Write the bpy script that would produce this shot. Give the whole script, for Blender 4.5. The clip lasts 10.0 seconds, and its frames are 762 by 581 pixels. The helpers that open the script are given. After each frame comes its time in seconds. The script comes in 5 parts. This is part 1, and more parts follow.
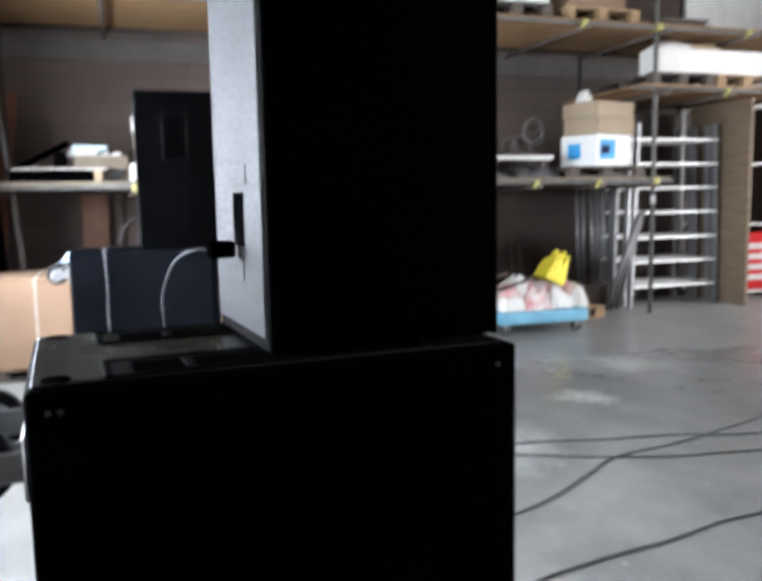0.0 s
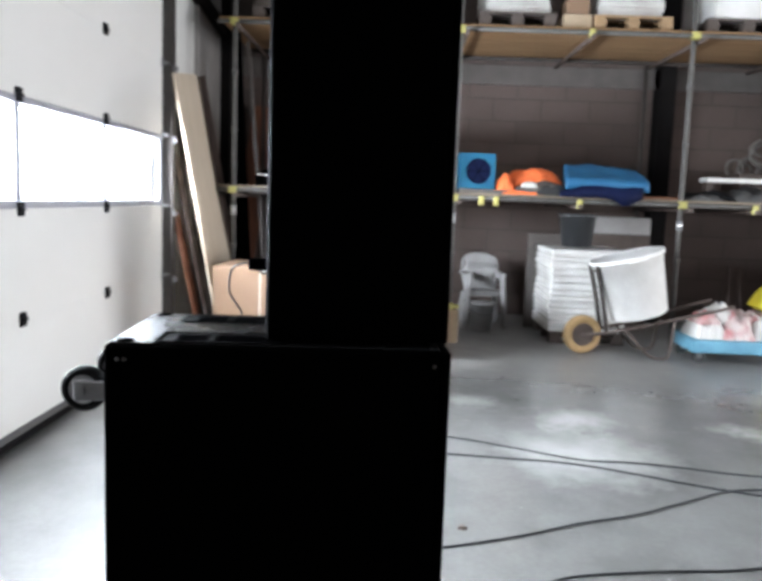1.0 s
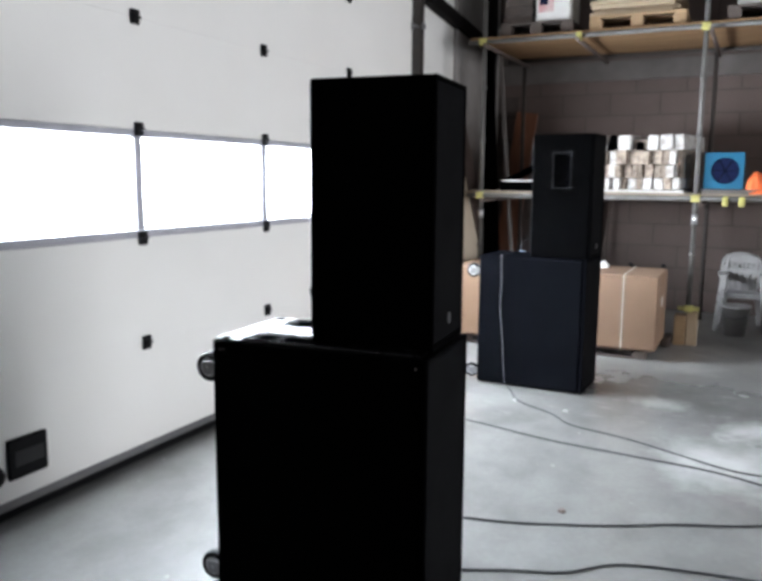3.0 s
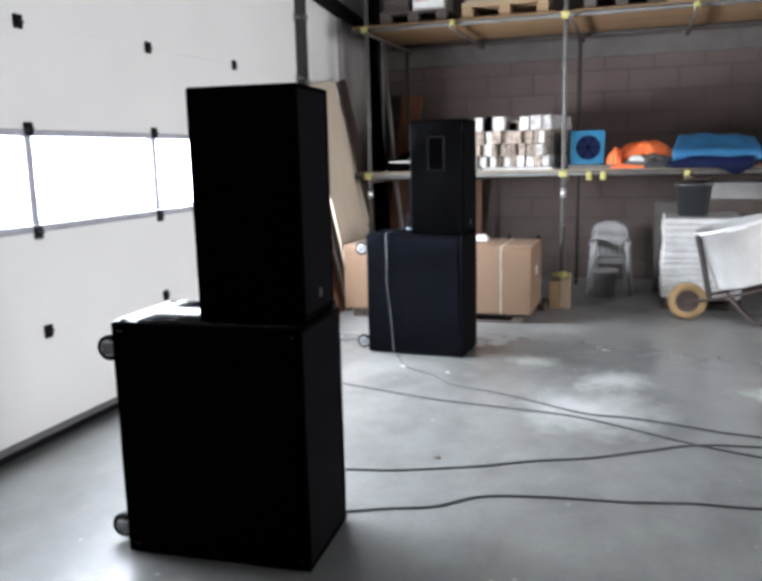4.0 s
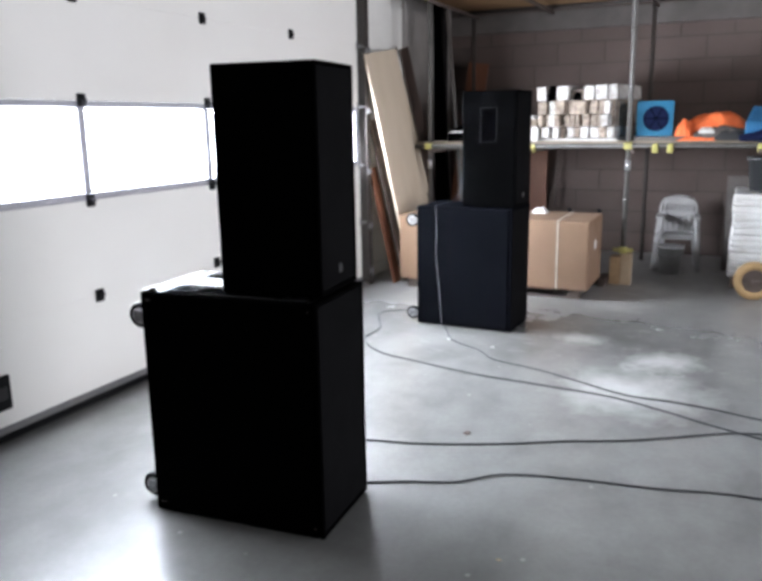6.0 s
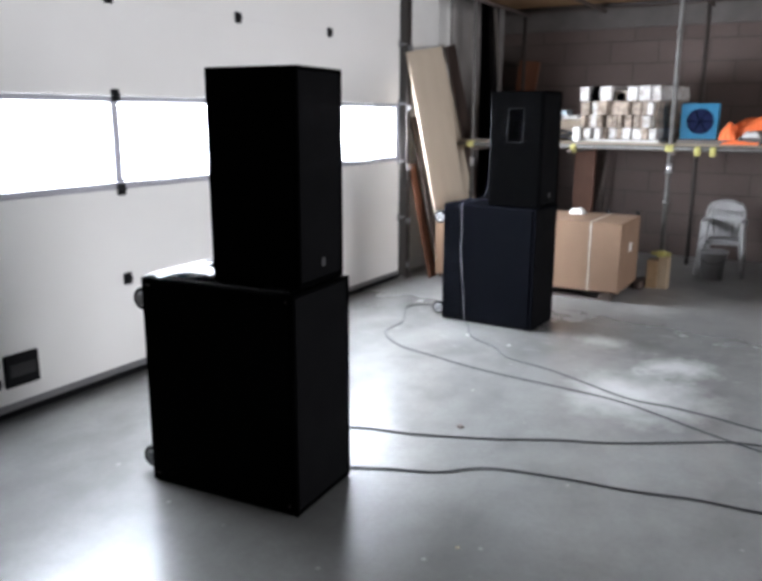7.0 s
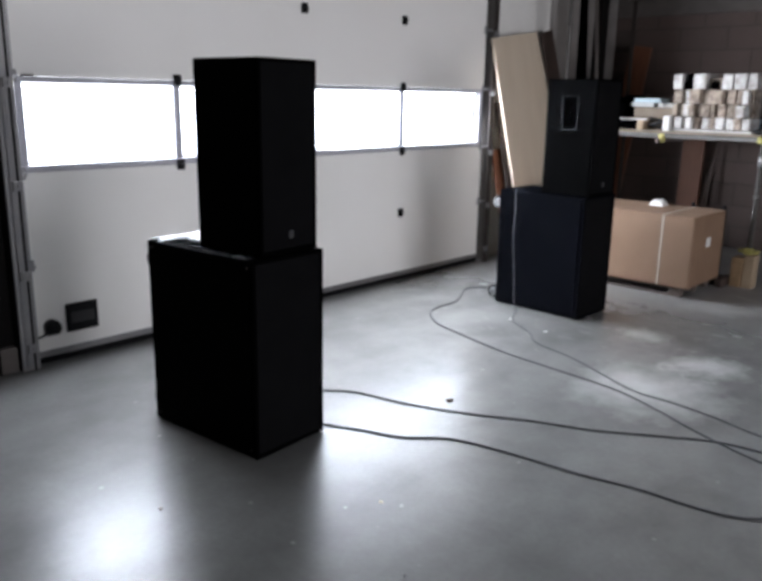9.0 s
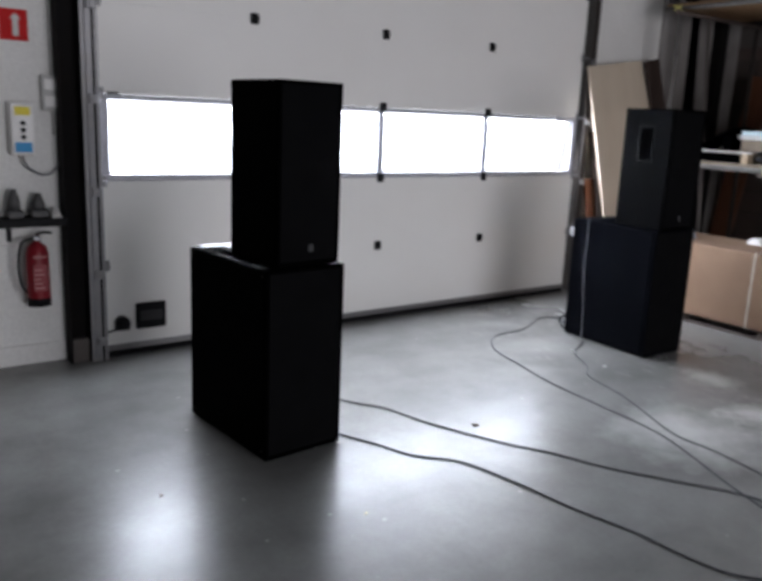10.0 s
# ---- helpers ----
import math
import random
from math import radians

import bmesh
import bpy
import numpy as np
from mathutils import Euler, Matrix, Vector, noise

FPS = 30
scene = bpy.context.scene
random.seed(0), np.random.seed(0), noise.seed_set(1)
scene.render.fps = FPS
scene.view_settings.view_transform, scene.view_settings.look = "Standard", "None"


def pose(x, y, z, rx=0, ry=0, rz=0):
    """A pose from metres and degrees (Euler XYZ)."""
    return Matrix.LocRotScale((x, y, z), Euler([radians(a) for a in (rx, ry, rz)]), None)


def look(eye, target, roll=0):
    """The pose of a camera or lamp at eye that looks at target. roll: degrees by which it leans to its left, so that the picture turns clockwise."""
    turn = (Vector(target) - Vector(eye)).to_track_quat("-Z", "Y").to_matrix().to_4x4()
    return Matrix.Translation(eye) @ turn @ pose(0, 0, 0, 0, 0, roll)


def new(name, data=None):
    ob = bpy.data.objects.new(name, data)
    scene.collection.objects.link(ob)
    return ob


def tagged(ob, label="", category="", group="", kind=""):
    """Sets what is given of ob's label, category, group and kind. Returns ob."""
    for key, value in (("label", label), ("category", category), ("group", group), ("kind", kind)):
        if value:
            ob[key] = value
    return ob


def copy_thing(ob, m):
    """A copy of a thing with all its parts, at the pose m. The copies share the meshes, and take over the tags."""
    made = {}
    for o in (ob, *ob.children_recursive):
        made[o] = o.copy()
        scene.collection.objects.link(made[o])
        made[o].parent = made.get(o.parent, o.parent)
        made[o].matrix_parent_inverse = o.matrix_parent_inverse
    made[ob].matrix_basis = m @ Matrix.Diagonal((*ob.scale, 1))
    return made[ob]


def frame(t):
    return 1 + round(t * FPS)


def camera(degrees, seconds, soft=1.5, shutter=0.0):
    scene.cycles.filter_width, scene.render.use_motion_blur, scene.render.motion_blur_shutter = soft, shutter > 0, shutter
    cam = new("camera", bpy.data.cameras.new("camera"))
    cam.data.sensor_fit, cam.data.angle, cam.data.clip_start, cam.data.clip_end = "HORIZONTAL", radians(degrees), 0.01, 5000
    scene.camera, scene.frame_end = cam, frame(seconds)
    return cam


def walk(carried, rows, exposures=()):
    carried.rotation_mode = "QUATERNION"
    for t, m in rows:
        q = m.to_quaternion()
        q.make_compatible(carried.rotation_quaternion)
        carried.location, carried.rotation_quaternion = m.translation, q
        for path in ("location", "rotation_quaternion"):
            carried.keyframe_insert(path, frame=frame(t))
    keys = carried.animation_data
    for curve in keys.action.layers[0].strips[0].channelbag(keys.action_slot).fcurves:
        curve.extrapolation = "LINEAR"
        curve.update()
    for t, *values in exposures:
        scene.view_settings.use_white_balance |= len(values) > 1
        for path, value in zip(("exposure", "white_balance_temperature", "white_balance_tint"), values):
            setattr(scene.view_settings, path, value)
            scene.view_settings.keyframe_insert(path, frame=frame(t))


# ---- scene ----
cam = camera(52.5, 10.0, soft=3.8, shutter=0.5)
PATH = [
    (0, (1.486, -4.634, 1.309), (2.115, -2.750, 1.074), -1.0),
    (0.2, (1.584, -4.765, 1.36), (2.117, -2.864, 1.044), 0.3),
    (0.4, (1.685, -4.927, 1.394), (2.142, -2.997, 1.134), 3.3),
    (0.5, (1.758, -5.004, 1.403), (2.081, -3.043, 1.181), 3.9),
    (0.7, (1.897, -5.167, 1.414), (2.008, -3.186, 1.162), 1.6),
    (1, (2.03, -5.237, 1.406), (2.001, -3.251, 1.172), 2.0),
    (1.3, (2.192, -5.304, 1.444), (2.023, -3.325, 1.205), 0.7),
    (1.5, (2.298, -5.362, 1.459), (2.067, -3.386, 1.251), -1.5),
    (1.7, (2.419, -5.414, 1.499), (2.094, -3.449, 1.318), -2.7),
    (2, (2.614, -5.502, 1.537), (2.029, -3.591, 1.45), -5.7),
    (2.2, (2.713, -5.538, 1.567), (2.061, -3.653, 1.425), -4.6),
    (3.3, (3.3, -5.816, 1.659), (2.425, -4.045, 1.346), 0.9),
    (3.5, (3.392, -5.924, 1.677), (2.632, -4.103, 1.353), 0.5),
    (4, (3.43, -6.029, 1.694), (2.793, -4.164, 1.349), -1.4),
    (4.5, (3.458, -6.076, 1.707), (2.846, -4.205, 1.353), 0.6),
    (5, (3.474, -6.05, 1.725), (2.816, -4.217, 1.268), 1.0),
    (5.5, (3.552, -6.028, 1.737), (2.836, -4.209, 1.315), -0.7),
    (5.7, (3.595, -5.997, 1.736), (2.832, -4.198, 1.311), -0.9),
    (6.8, (3.974, -5.868, 1.758), (3.044, -4.149, 1.335), -0.4),
    (7, (4.096, -5.899, 1.778), (3.114, -4.215, 1.334), 0.2),
    (7.5, (4.322, -5.9, 1.777), (3.248, -4.276, 1.32), 0.1),
    (8, (4.546, -5.814, 1.792), (3.404, -4.247, 1.3), 0.5),
    (8.5, (4.806, -5.683, 1.807), (3.575, -4.179, 1.338), 1.1),
    (9, (5.058, -5.569, 1.812), (3.744, -4.143, 1.322), 1.0),
    (9.5, (5.346, -5.416, 1.818), (3.932, -4.097, 1.305), 0.5),
    (10, (5.56, -5.156, 1.816), (3.996, -3.989, 1.377), 2.5),
]
walk(cam, [(t, look(eye, target, roll)) for t, eye, target, roll in PATH],
     exposures=((0, 0.3, 6500, 8), (1, 0.3, 6500, 8), (2, 0.13, 6500, 7), (3.5, 0.1, 6500, 9), (4.5, 0.2, 6500, 10), (5.5, 0.2, 6500, 11),
               (7.0, 0.01, 6500, 11), (8.0, -0.31, 6500, 12), (9.0, -0.54, 6500, 12), (10, -0.83, 6500, 13)))

# ---------------------------------------------------------------- daylight
XE, YS, YN, H = 11.0, -11.0, 4.6, 6.0
world = bpy.data.worlds.new("overcast_sky")
scene.world = world
world.use_nodes = True
wn = world.node_tree.nodes
sky = wn.new("ShaderNodeTexSky")
sky.sky_type, sky.sun_disc = "NISHITA", False
sky.sun_elevation, sky.sun_rotation = radians(38), radians(250)
sky.air_density, sky.dust_density = 1.2, 2.5
world.node_tree.links.new(sky.outputs[0], wn["Background"].inputs[0])
wn["Background"].inputs[1].default_value = 0.12

sun = new("sun", bpy.data.lights.new("sun", "SUN"))
sun.data.energy, sun.data.angle, sun.data.color = 0.8, radians(14), (1.0, 0.97, 0.92)
sun.matrix_world = look((-20, -7, 18), (0, 0, 0))


def daylight(name, eye, target, wide, high, watts, color=(0.93, 0.97, 1.0)):
    """The sky's light that enters through an opening; also used for added overhead fill."""
    lamp = new(name, bpy.data.lights.new(name, "AREA"))
    lamp.data.shape, lamp.data.size, lamp.data.size_y = "RECTANGLE", wide, high
    lamp.data.energy, lamp.data.color = watts, color
    lamp.matrix_world = look(eye, target)
    return lamp


daylight("daylight_door_windows", (-0.075, -1.04, 1.59), (5, -1.04, 0.6), 4.8, 0.5, 690, (0.83, 0.90, 1.0))
daylight("daylight_east_gate", (XE - 0.05, -1.9, 1.65), (0, -1.9, 1.2), 4.8, 3.2, 640, (0.94, 0.945, 1.0))
# two weak fill lamps, added under unseen ceiling openings
daylight("daylight_roof_light_a", (4.2, -2.0, 5.95), (4.2, -2.0, 0), 2.0, 5.0, 8)
daylight("daylight_roof_light_b", (8.2, -2.0, 5.95), (8.2, -2.0, 0), 2.0, 5.0, 8)


# ---------------------------------------------------------------- materials
def material(name, color, rough=0.6, metal=0.0, second=None, scale=6.0, amount=0.6, bump=0.0, bump_scale=80.0,
             grain=0.06, stretch=(1, 1, 1), spread=0.0, spec=0.5):
    """A surface with broad stains between two colours, fine grain, uneven gloss and fine relief."""
    m = bpy.data.materials.new(name)
    m.use_nodes = True
    nt = m.node_tree
    bsdf = nt.nodes["Principled BSDF"]
    bsdf.inputs["Metallic"].default_value = metal
    bsdf.inputs["Specular IOR Level"].default_value = spec
    co = nt.nodes.new("ShaderNodeTexCoord")
    mp = nt.nodes.new("ShaderNodeMapping")
    mp.inputs["Scale"].default_value = stretch
    nt.links.new(co.outputs["Object"], mp.inputs[0])
    broad = nt.nodes.new("ShaderNodeTexNoise")
    broad.inputs["Scale"].default_value, broad.inputs["Detail"].default_value = scale, 5
    nt.links.new(mp.outputs[0], broad.inputs["Vector"])
    fine = nt.nodes.new("ShaderNodeTexNoise")
    fine.inputs["Scale"].default_value, fine.inputs["Detail"].default_value = bump_scale, 3
    nt.links.new(mp.outputs[0], fine.inputs["Vector"])
    ramp = nt.nodes.new("ShaderNodeMapRange")
    ramp.inputs[1].default_value, ramp.inputs[2].default_value = 0.35, 0.68
    ramp.inputs[3].default_value, ramp.inputs[4].default_value = 0.0, amount
    nt.links.new(broad.outputs[0], ramp.inputs[0])
    mix = nt.nodes.new("ShaderNodeMix")
    mix.data_type = "RGBA"
    mix.inputs["A"].default_value = (*color, 1)
    mix.inputs["B"].default_value = (*(second or [c * 0.72 for c in color]), 1)
    nt.links.new(ramp.outputs[0], mix.inputs["Factor"])
    hsv = nt.nodes.new("ShaderNodeHueSaturation")
    nt.links.new(mix.outputs["Result"], hsv.inputs["Color"])
    val = nt.nodes.new("ShaderNodeMapRange")
    val.inputs[1].default_value, val.inputs[2].default_value = 0.3, 0.7
    val.inputs[3].default_value, val.inputs[4].default_value = 1 - grain, 1 + grain
    nt.links.new(fine.outputs[0], val.inputs[0])
    if spread:
        info = nt.nodes.new("ShaderNodeObjectInfo")
        per = nt.nodes.new("ShaderNodeMapRange")
        per.inputs[3].default_value, per.inputs[4].default_value = 1 - spread, 1 + spread
        nt.links.new(info.outputs["Random"], per.inputs[0])
        mul = nt.nodes.new("ShaderNodeMath")
        mul.operation = "MULTIPLY"
        nt.links.new(per.outputs[0], mul.inputs[0])
        nt.links.new(val.outputs[0], mul.inputs[1])
        nt.links.new(mul.outputs[0], hsv.inputs["Value"])
    else:
        nt.links.new(val.outputs[0], hsv.inputs["Value"])
    nt.links.new(hsv.outputs[0], bsdf.inputs["Base Color"])
    gloss = nt.nodes.new("ShaderNodeMapRange")
    gloss.inputs[3].default_value, gloss.inputs[4].default_value = max(rough - 0.1, 0.03), min(rough + 0.1, 1)
    nt.links.new(broad.outputs[0], gloss.inputs[0])
    nt.links.new(gloss.outputs[0], bsdf.inputs["Roughness"])
    if bump:
        b = nt.nodes.new("ShaderNodeBump")
        b.inputs["Strength"].default_value, b.inputs["Distance"].default_value = bump, 0.004
        nt.links.new(fine.outputs[0], b.inputs["Height"])
        nt.links.new(b.outputs[0], bsdf.inputs["Normal"])
    return m


def polished_concrete():
    """Power-floated concrete: cloudy greys, trowel marks, dull and glossy areas, a few pale spills and dark specks."""
    m = bpy.data.materials.new("polished_concrete")
    m.use_nodes = True
    nt = m.node_tree
    n, ln = nt.nodes, nt.links
    bsdf = n["Principled BSDF"]
    co = n.new("ShaderNodeTexCoord")

    def noise_tex(scale, detail, rough=0.55, stretch=(1, 1, 1)):
        mp = n.new("ShaderNodeMapping")
        mp.inputs["Scale"].default_value = stretch
        ln.new(co.outputs["Object"], mp.inputs[0])
        t = n.new("ShaderNodeTexNoise")
        t.inputs["Scale"].default_value, t.inputs["Detail"].default_value = scale, detail
        t.inputs["Roughness"].default_value = rough
        ln.new(mp.outputs[0], t.inputs["Vector"])
        return t.outputs[0]

    def rng(src, a, b, c, d):
        r = n.new("ShaderNodeMapRange")
        for i, v in enumerate((a, b, c, d)):
            r.inputs[i + 1].default_value = v
        ln.new(src, r.inputs[0])
        return r.outputs[0]

    def mixed(fac, a, b):
        x = n.new("ShaderNodeMix")
        x.data_type = "RGBA"
        ln.new(fac, x.inputs["Factor"])
        for key, v in (("A", a), ("B", b)):
            if isinstance(v, tuple):
                x.inputs[key].default_value = (*v, 1)
            else:
                ln.new(v, x.inputs[key])
        return x.outputs["Result"]

    cloud = noise_tex(1.0, 5, 0.6)
    smear = noise_tex(2.2, 4, 0.6, (1, 0.6, 1))
    mottle = noise_tex(5.0, 3, 0.55)
    fine = noise_tex(34, 3)
    color = mixed(rng(cloud, 0.32, 0.68, 0, 1), (0.099, 0.098, 0.095), (0.180, 0.179, 0.174))
    color = mixed(rng(mottle, 0.35, 0.75, 0, 0.45), color, (0.096, 0.095, 0.092))
    color = mixed(rng(smear, 0.36, 0.78, 0, 0.6), color, (0.218, 0.217, 0.211))
    color = mixed(rng(fine, 0.3, 0.75, 0, 0.25), color, (0.09, 0.088, 0.085))
    warp = noise_tex(3.6, 8, 0.74)
    # pale dust trodden about before and under the rack
    apart = n.new("ShaderNodeSeparateXYZ")
    ln.new(co.outputs["Object"], apart.inputs[0])
    ragged = n.new("ShaderNodeMath")
    ragged.operation = "MULTIPLY_ADD"
    ln.new(noise_tex(0.8, 5, 0.65), ragged.inputs[0])
    ragged.inputs[1].default_value = 3.2
    ln.new(apart.outputs["Y"], ragged.inputs[2])
    dusty = rng(ragged.outputs[0], 2.0, 4.2, 0, 1)
    dust = n.new("ShaderNodeMath")
    dust.operation = "MULTIPLY"
    ln.new(dusty, dust.inputs[0])
    ln.new(rng(smear, 0.3, 0.7, 0.45, 0.95), dust.inputs[1])
    color = mixed(dust.outputs[0], color, (0.30, 0.29, 0.275))
    for x, y, size, amount in ((3.27, -0.24, 0.30, 0.5), (2.72, 1.44, 0.28, 0.35), (3.15, -0.95, 0.5, 0.5),
                               (4.3, -0.35, 0.18, 0.5), (2.6, 0.2, 0.22, 0.3), (5.1, 0.4, 0.4, 0.35)):
        place = n.new("ShaderNodeVectorMath")
        place.operation = "DISTANCE"
        ln.new(co.outputs["Object"], place.inputs[0])
        place.inputs[1].default_value = (x, y, 0)
        add = n.new("ShaderNodeMath")
        add.operation = "MULTIPLY_ADD"
        ln.new(warp, add.inputs[0])
        add.inputs[1].default_value, add.inputs[2].default_value = 0.80, -0.40
        total = n.new("ShaderNodeMath")
        ln.new(place.outputs["Value"], total.inputs[0])
        ln.new(add.outputs[0], total.inputs[1])
        color = mixed(rng(total.outputs[0], size * 0.05, size * 1.15, amount, 0), color, (0.62, 0.62, 0.60))
    speck = n.new("ShaderNodeTexVoronoi")
    speck.inputs["Scale"].default_value = 2.3
    ln.new(co.outputs["Object"], speck.inputs["Vector"])
    color = mixed(rng(speck.outputs["Distance"], 0.012, 0.025, 0.7, 0), color, (0.09, 0.085, 0.08))
    # white crumbs and scuffs in the dusty part
    crumb = n.new("ShaderNodeTexVoronoi")
    crumb.inputs["Scale"].default_value = 4.1
    ln.new(co.outputs["Object"], crumb.inputs["Vector"])
    scuff = n.new("ShaderNodeMath")
    scuff.operation = "MULTIPLY"
    ln.new(rng(noise_tex(11, 6, 0.75, (0.35, 1, 1)), 0.56, 0.70, 0, 0.55), scuff.inputs[0])
    ln.new(rng(ragged.outputs[0], 0.6, 2.6, 0, 1), scuff.inputs[1])
    color = mixed(scuff.outputs[0], color, (0.40, 0.39, 0.375))
    color = mixed(rng(crumb.outputs["Distance"], 0.02, 0.06, 0.4, 0), color, (0.45, 0.44, 0.42))
    ln.new(color, bsdf.inputs["Base Color"])
    rougher = n.new("ShaderNodeMath")
    rougher.operation = "MULTIPLY_ADD"
    ln.new(dusty, rougher.inputs[0])
    rougher.inputs[1].default_value = 0.24
    ln.new(rng(mottle, 0.25, 0.75, 0.215, 0.268), rougher.inputs[2])
    ln.new(rougher.outputs[0], bsdf.inputs["Roughness"])
    bsdf.inputs["Specular IOR Level"].default_value = 0.6
    b = n.new("ShaderNodeBump")
    b.inputs["Strength"].default_value, b.inputs["Distance"].default_value = 0.09, 0.006
    ln.new(noise_tex(9, 3, 0.6), b.inputs["Height"])
    ln.new(b.outputs[0], bsdf.inputs["Normal"])
    return m


def glass():
    m = bpy.data.materials.new("acrylic_pane")
    m.use_nodes = True
    b = m.node_tree.nodes["Principled BSDF"]
    b.inputs["Base Color"].default_value = (0.95, 0.97, 1.0, 1)
    b.inputs["Roughness"].default_value = 0.02
    b.inputs["Transmission Weight"].default_value = 1.0
    b.inputs["IOR"].default_value = 1.45
    return m


def glow(name, color, strength):
    m = bpy.data.materials.new(name)
    m.use_nodes = True
    b = m.node_tree.nodes["Principled BSDF"]
    b.inputs["Base Color"].default_value = (*color, 1)
    b.inputs["Emission Color"].default_value = (*color, 1)
    b.inputs["Emission Strength"].default_value = strength
    return m


M_FLOOR = polished_concrete()
M_GROUND = material("outdoor_paving", (0.30, 0.29, 0.28), 0.85, bump=0.3)
# block and mortar set darker than real concrete, to stand for rack shade
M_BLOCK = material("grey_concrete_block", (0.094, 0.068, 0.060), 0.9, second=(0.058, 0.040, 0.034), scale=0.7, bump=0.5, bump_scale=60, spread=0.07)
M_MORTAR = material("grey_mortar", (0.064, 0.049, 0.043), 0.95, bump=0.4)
M_WHITEWALL = material("white_painted_wall", (0.76, 0.755, 0.73), 0.75, second=(0.64, 0.625, 0.60), scale=1.5, bump=0.3, bump_scale=40)
M_PLASTER = material("grey_plaster", (0.30, 0.29, 0.28), 0.85, second=(0.22, 0.21, 0.20), scale=1.2, bump=0.3)
M_CEIL = material("ceiling_sheet", (0.24, 0.235, 0.23), 0.8)
M_BEAM = material("cast_concrete", (0.098, 0.085, 0.078), 0.85, bump=0.3)
M_STEEL_DARK = material("dark_painted_steel", (0.005, 0.0045, 0.005), 0.7, second=(0.010, 0.008, 0.007), bump=0.1, spec=0.08)
M_DOOR = material("white_door_panel", (0.83, 0.82, 0.79), 0.45, second=(0.76, 0.745, 0.71), scale=0.9, amount=0.5, grain=0.02, bump=0.12, bump_scale=160)
M_ALU = material("aluminium", (0.55, 0.55, 0.56), 0.38, 0.9, second=(0.40, 0.40, 0.41), bump=0.05)
M_FRAME = material("grey_window_rail", (0.42, 0.42, 0.46), 0.45)
M_GALV = material("galvanised_steel", (0.19, 0.19, 0.20), 0.45, 0.6, second=(0.24, 0.23, 0.22), scale=14, bump=0.1)
M_TUBE = material("scaffold_tube", (0.105, 0.101, 0.096), 0.62, 0.25, second=(0.068, 0.059, 0.051), scale=12, bump=0.15)
M_BLACKPL = material("black_plastic", (0.006, 0.006, 0.007), 0.55, bump=0.1, spec=0.12)
M_RUBBER = material("black_rubber", (0.022, 0.022, 0.023), 0.8, bump=0.2)
M_YELLOW = material("yellow_coupler_paint", (0.44, 0.40, 0.12), 0.6, second=(0.28, 0.25, 0.09), scale=20)
M_PLYDECK = material("deck_plywood", (0.27, 0.155, 0.072), 0.7, second=(0.18, 0.10, 0.046), scale=2.5, stretch=(0.6, 4, 1), bump=0.15)
M_SHEET = material("weathered_brown_sheet", (0.15, 0.105, 0.068), 0.75, second=(0.095, 0.064, 0.042), scale=3, stretch=(1, 1, 6), bump=0.15)
M_PALE_PLY = material("pale_sheet_wood", (0.56, 0.475, 0.37), 0.6, second=(0.50, 0.415, 0.315), scale=1.6, stretch=(4, 1, 1), bump=0.1)
M_PALLET = material("pallet_wood", (0.32, 0.21, 0.115), 0.8, second=(0.19, 0.12, 0.066), scale=7, stretch=(1, 5, 5), bump=0.3, spread=0.15)
M_DECKEDGE = material("worn_deck_board", (0.19, 0.152, 0.112), 0.8, second=(0.12, 0.092, 0.066), scale=5, spread=0.12)
M_PALLET_DARK = material("weathered_pallet_wood", (0.085, 0.065, 0.055), 0.85, second=(0.04, 0.032, 0.03), scale=6, bump=0.3)
M_BROWN = material("brown_stained_wood", (0.15, 0.054, 0.024), 0.6, second=(0.09, 0.031, 0.016), scale=4, stretch=(6, 6, 1), bump=0.15)
M_DARKWOOD = material("dark_wood", (0.045, 0.028, 0.022), 0.6, second=(0.025, 0.018, 0.015), scale=4)
M_CARTON = material("brown_cardboard", (0.175, 0.104, 0.062), 0.8, second=(0.14, 0.082, 0.05), scale=3, bump=0.12, bump_scale=120)
M_STRAP = material("white_strap", (0.48, 0.45, 0.40), 0.4)
M_CAB = material("black_cabinet_paint", (0.0004, 0.0004, 0.0005), 0.6, second=(0.0006, 0.0006, 0.0007), bump=0.15, bump_scale=350, spec=0.007)
M_CABTOP = material("black_cabinet_top", (0.0010, 0.0010, 0.0012), 0.26, second=(0.0018, 0.0018, 0.0020), bump=0.12, bump_scale=300, spec=0.27)
M_GRILLE = material("black_grille_foam", (0.0042, 0.0042, 0.0046), 0.85, bump=0.5, bump_scale=400, spec=0.02)
M_CARPET = material("navy_black_carpet", (0.0023, 0.0025, 0.0034), 0.95, second=(0.0030, 0.0033, 0.0044), bump=0.3, bump_scale=300, spec=0.0)
M_PLATE = material("grey_connector_plate", (0.0047, 0.0046, 0.0062), 0.6, 0.0, second=(0.0034, 0.0033, 0.0046), scale=2.0, grain=0.01, spec=0.06)
M_BADGE = material("silver_badge", (0.026, 0.026, 0.028), 0.45, 0.0)
M_CABLE = material("grey_black_cable", (0.028, 0.029, 0.033), 0.7, spec=0.3)
M_PALECABLE = material("pale_grey_cable", (0.16, 0.16, 0.17), 0.5)
M_WHITEPL = material("white_plastic", (0.80, 0.79, 0.77), 0.45, second=(0.60, 0.58, 0.55), scale=4, bump=0.05)
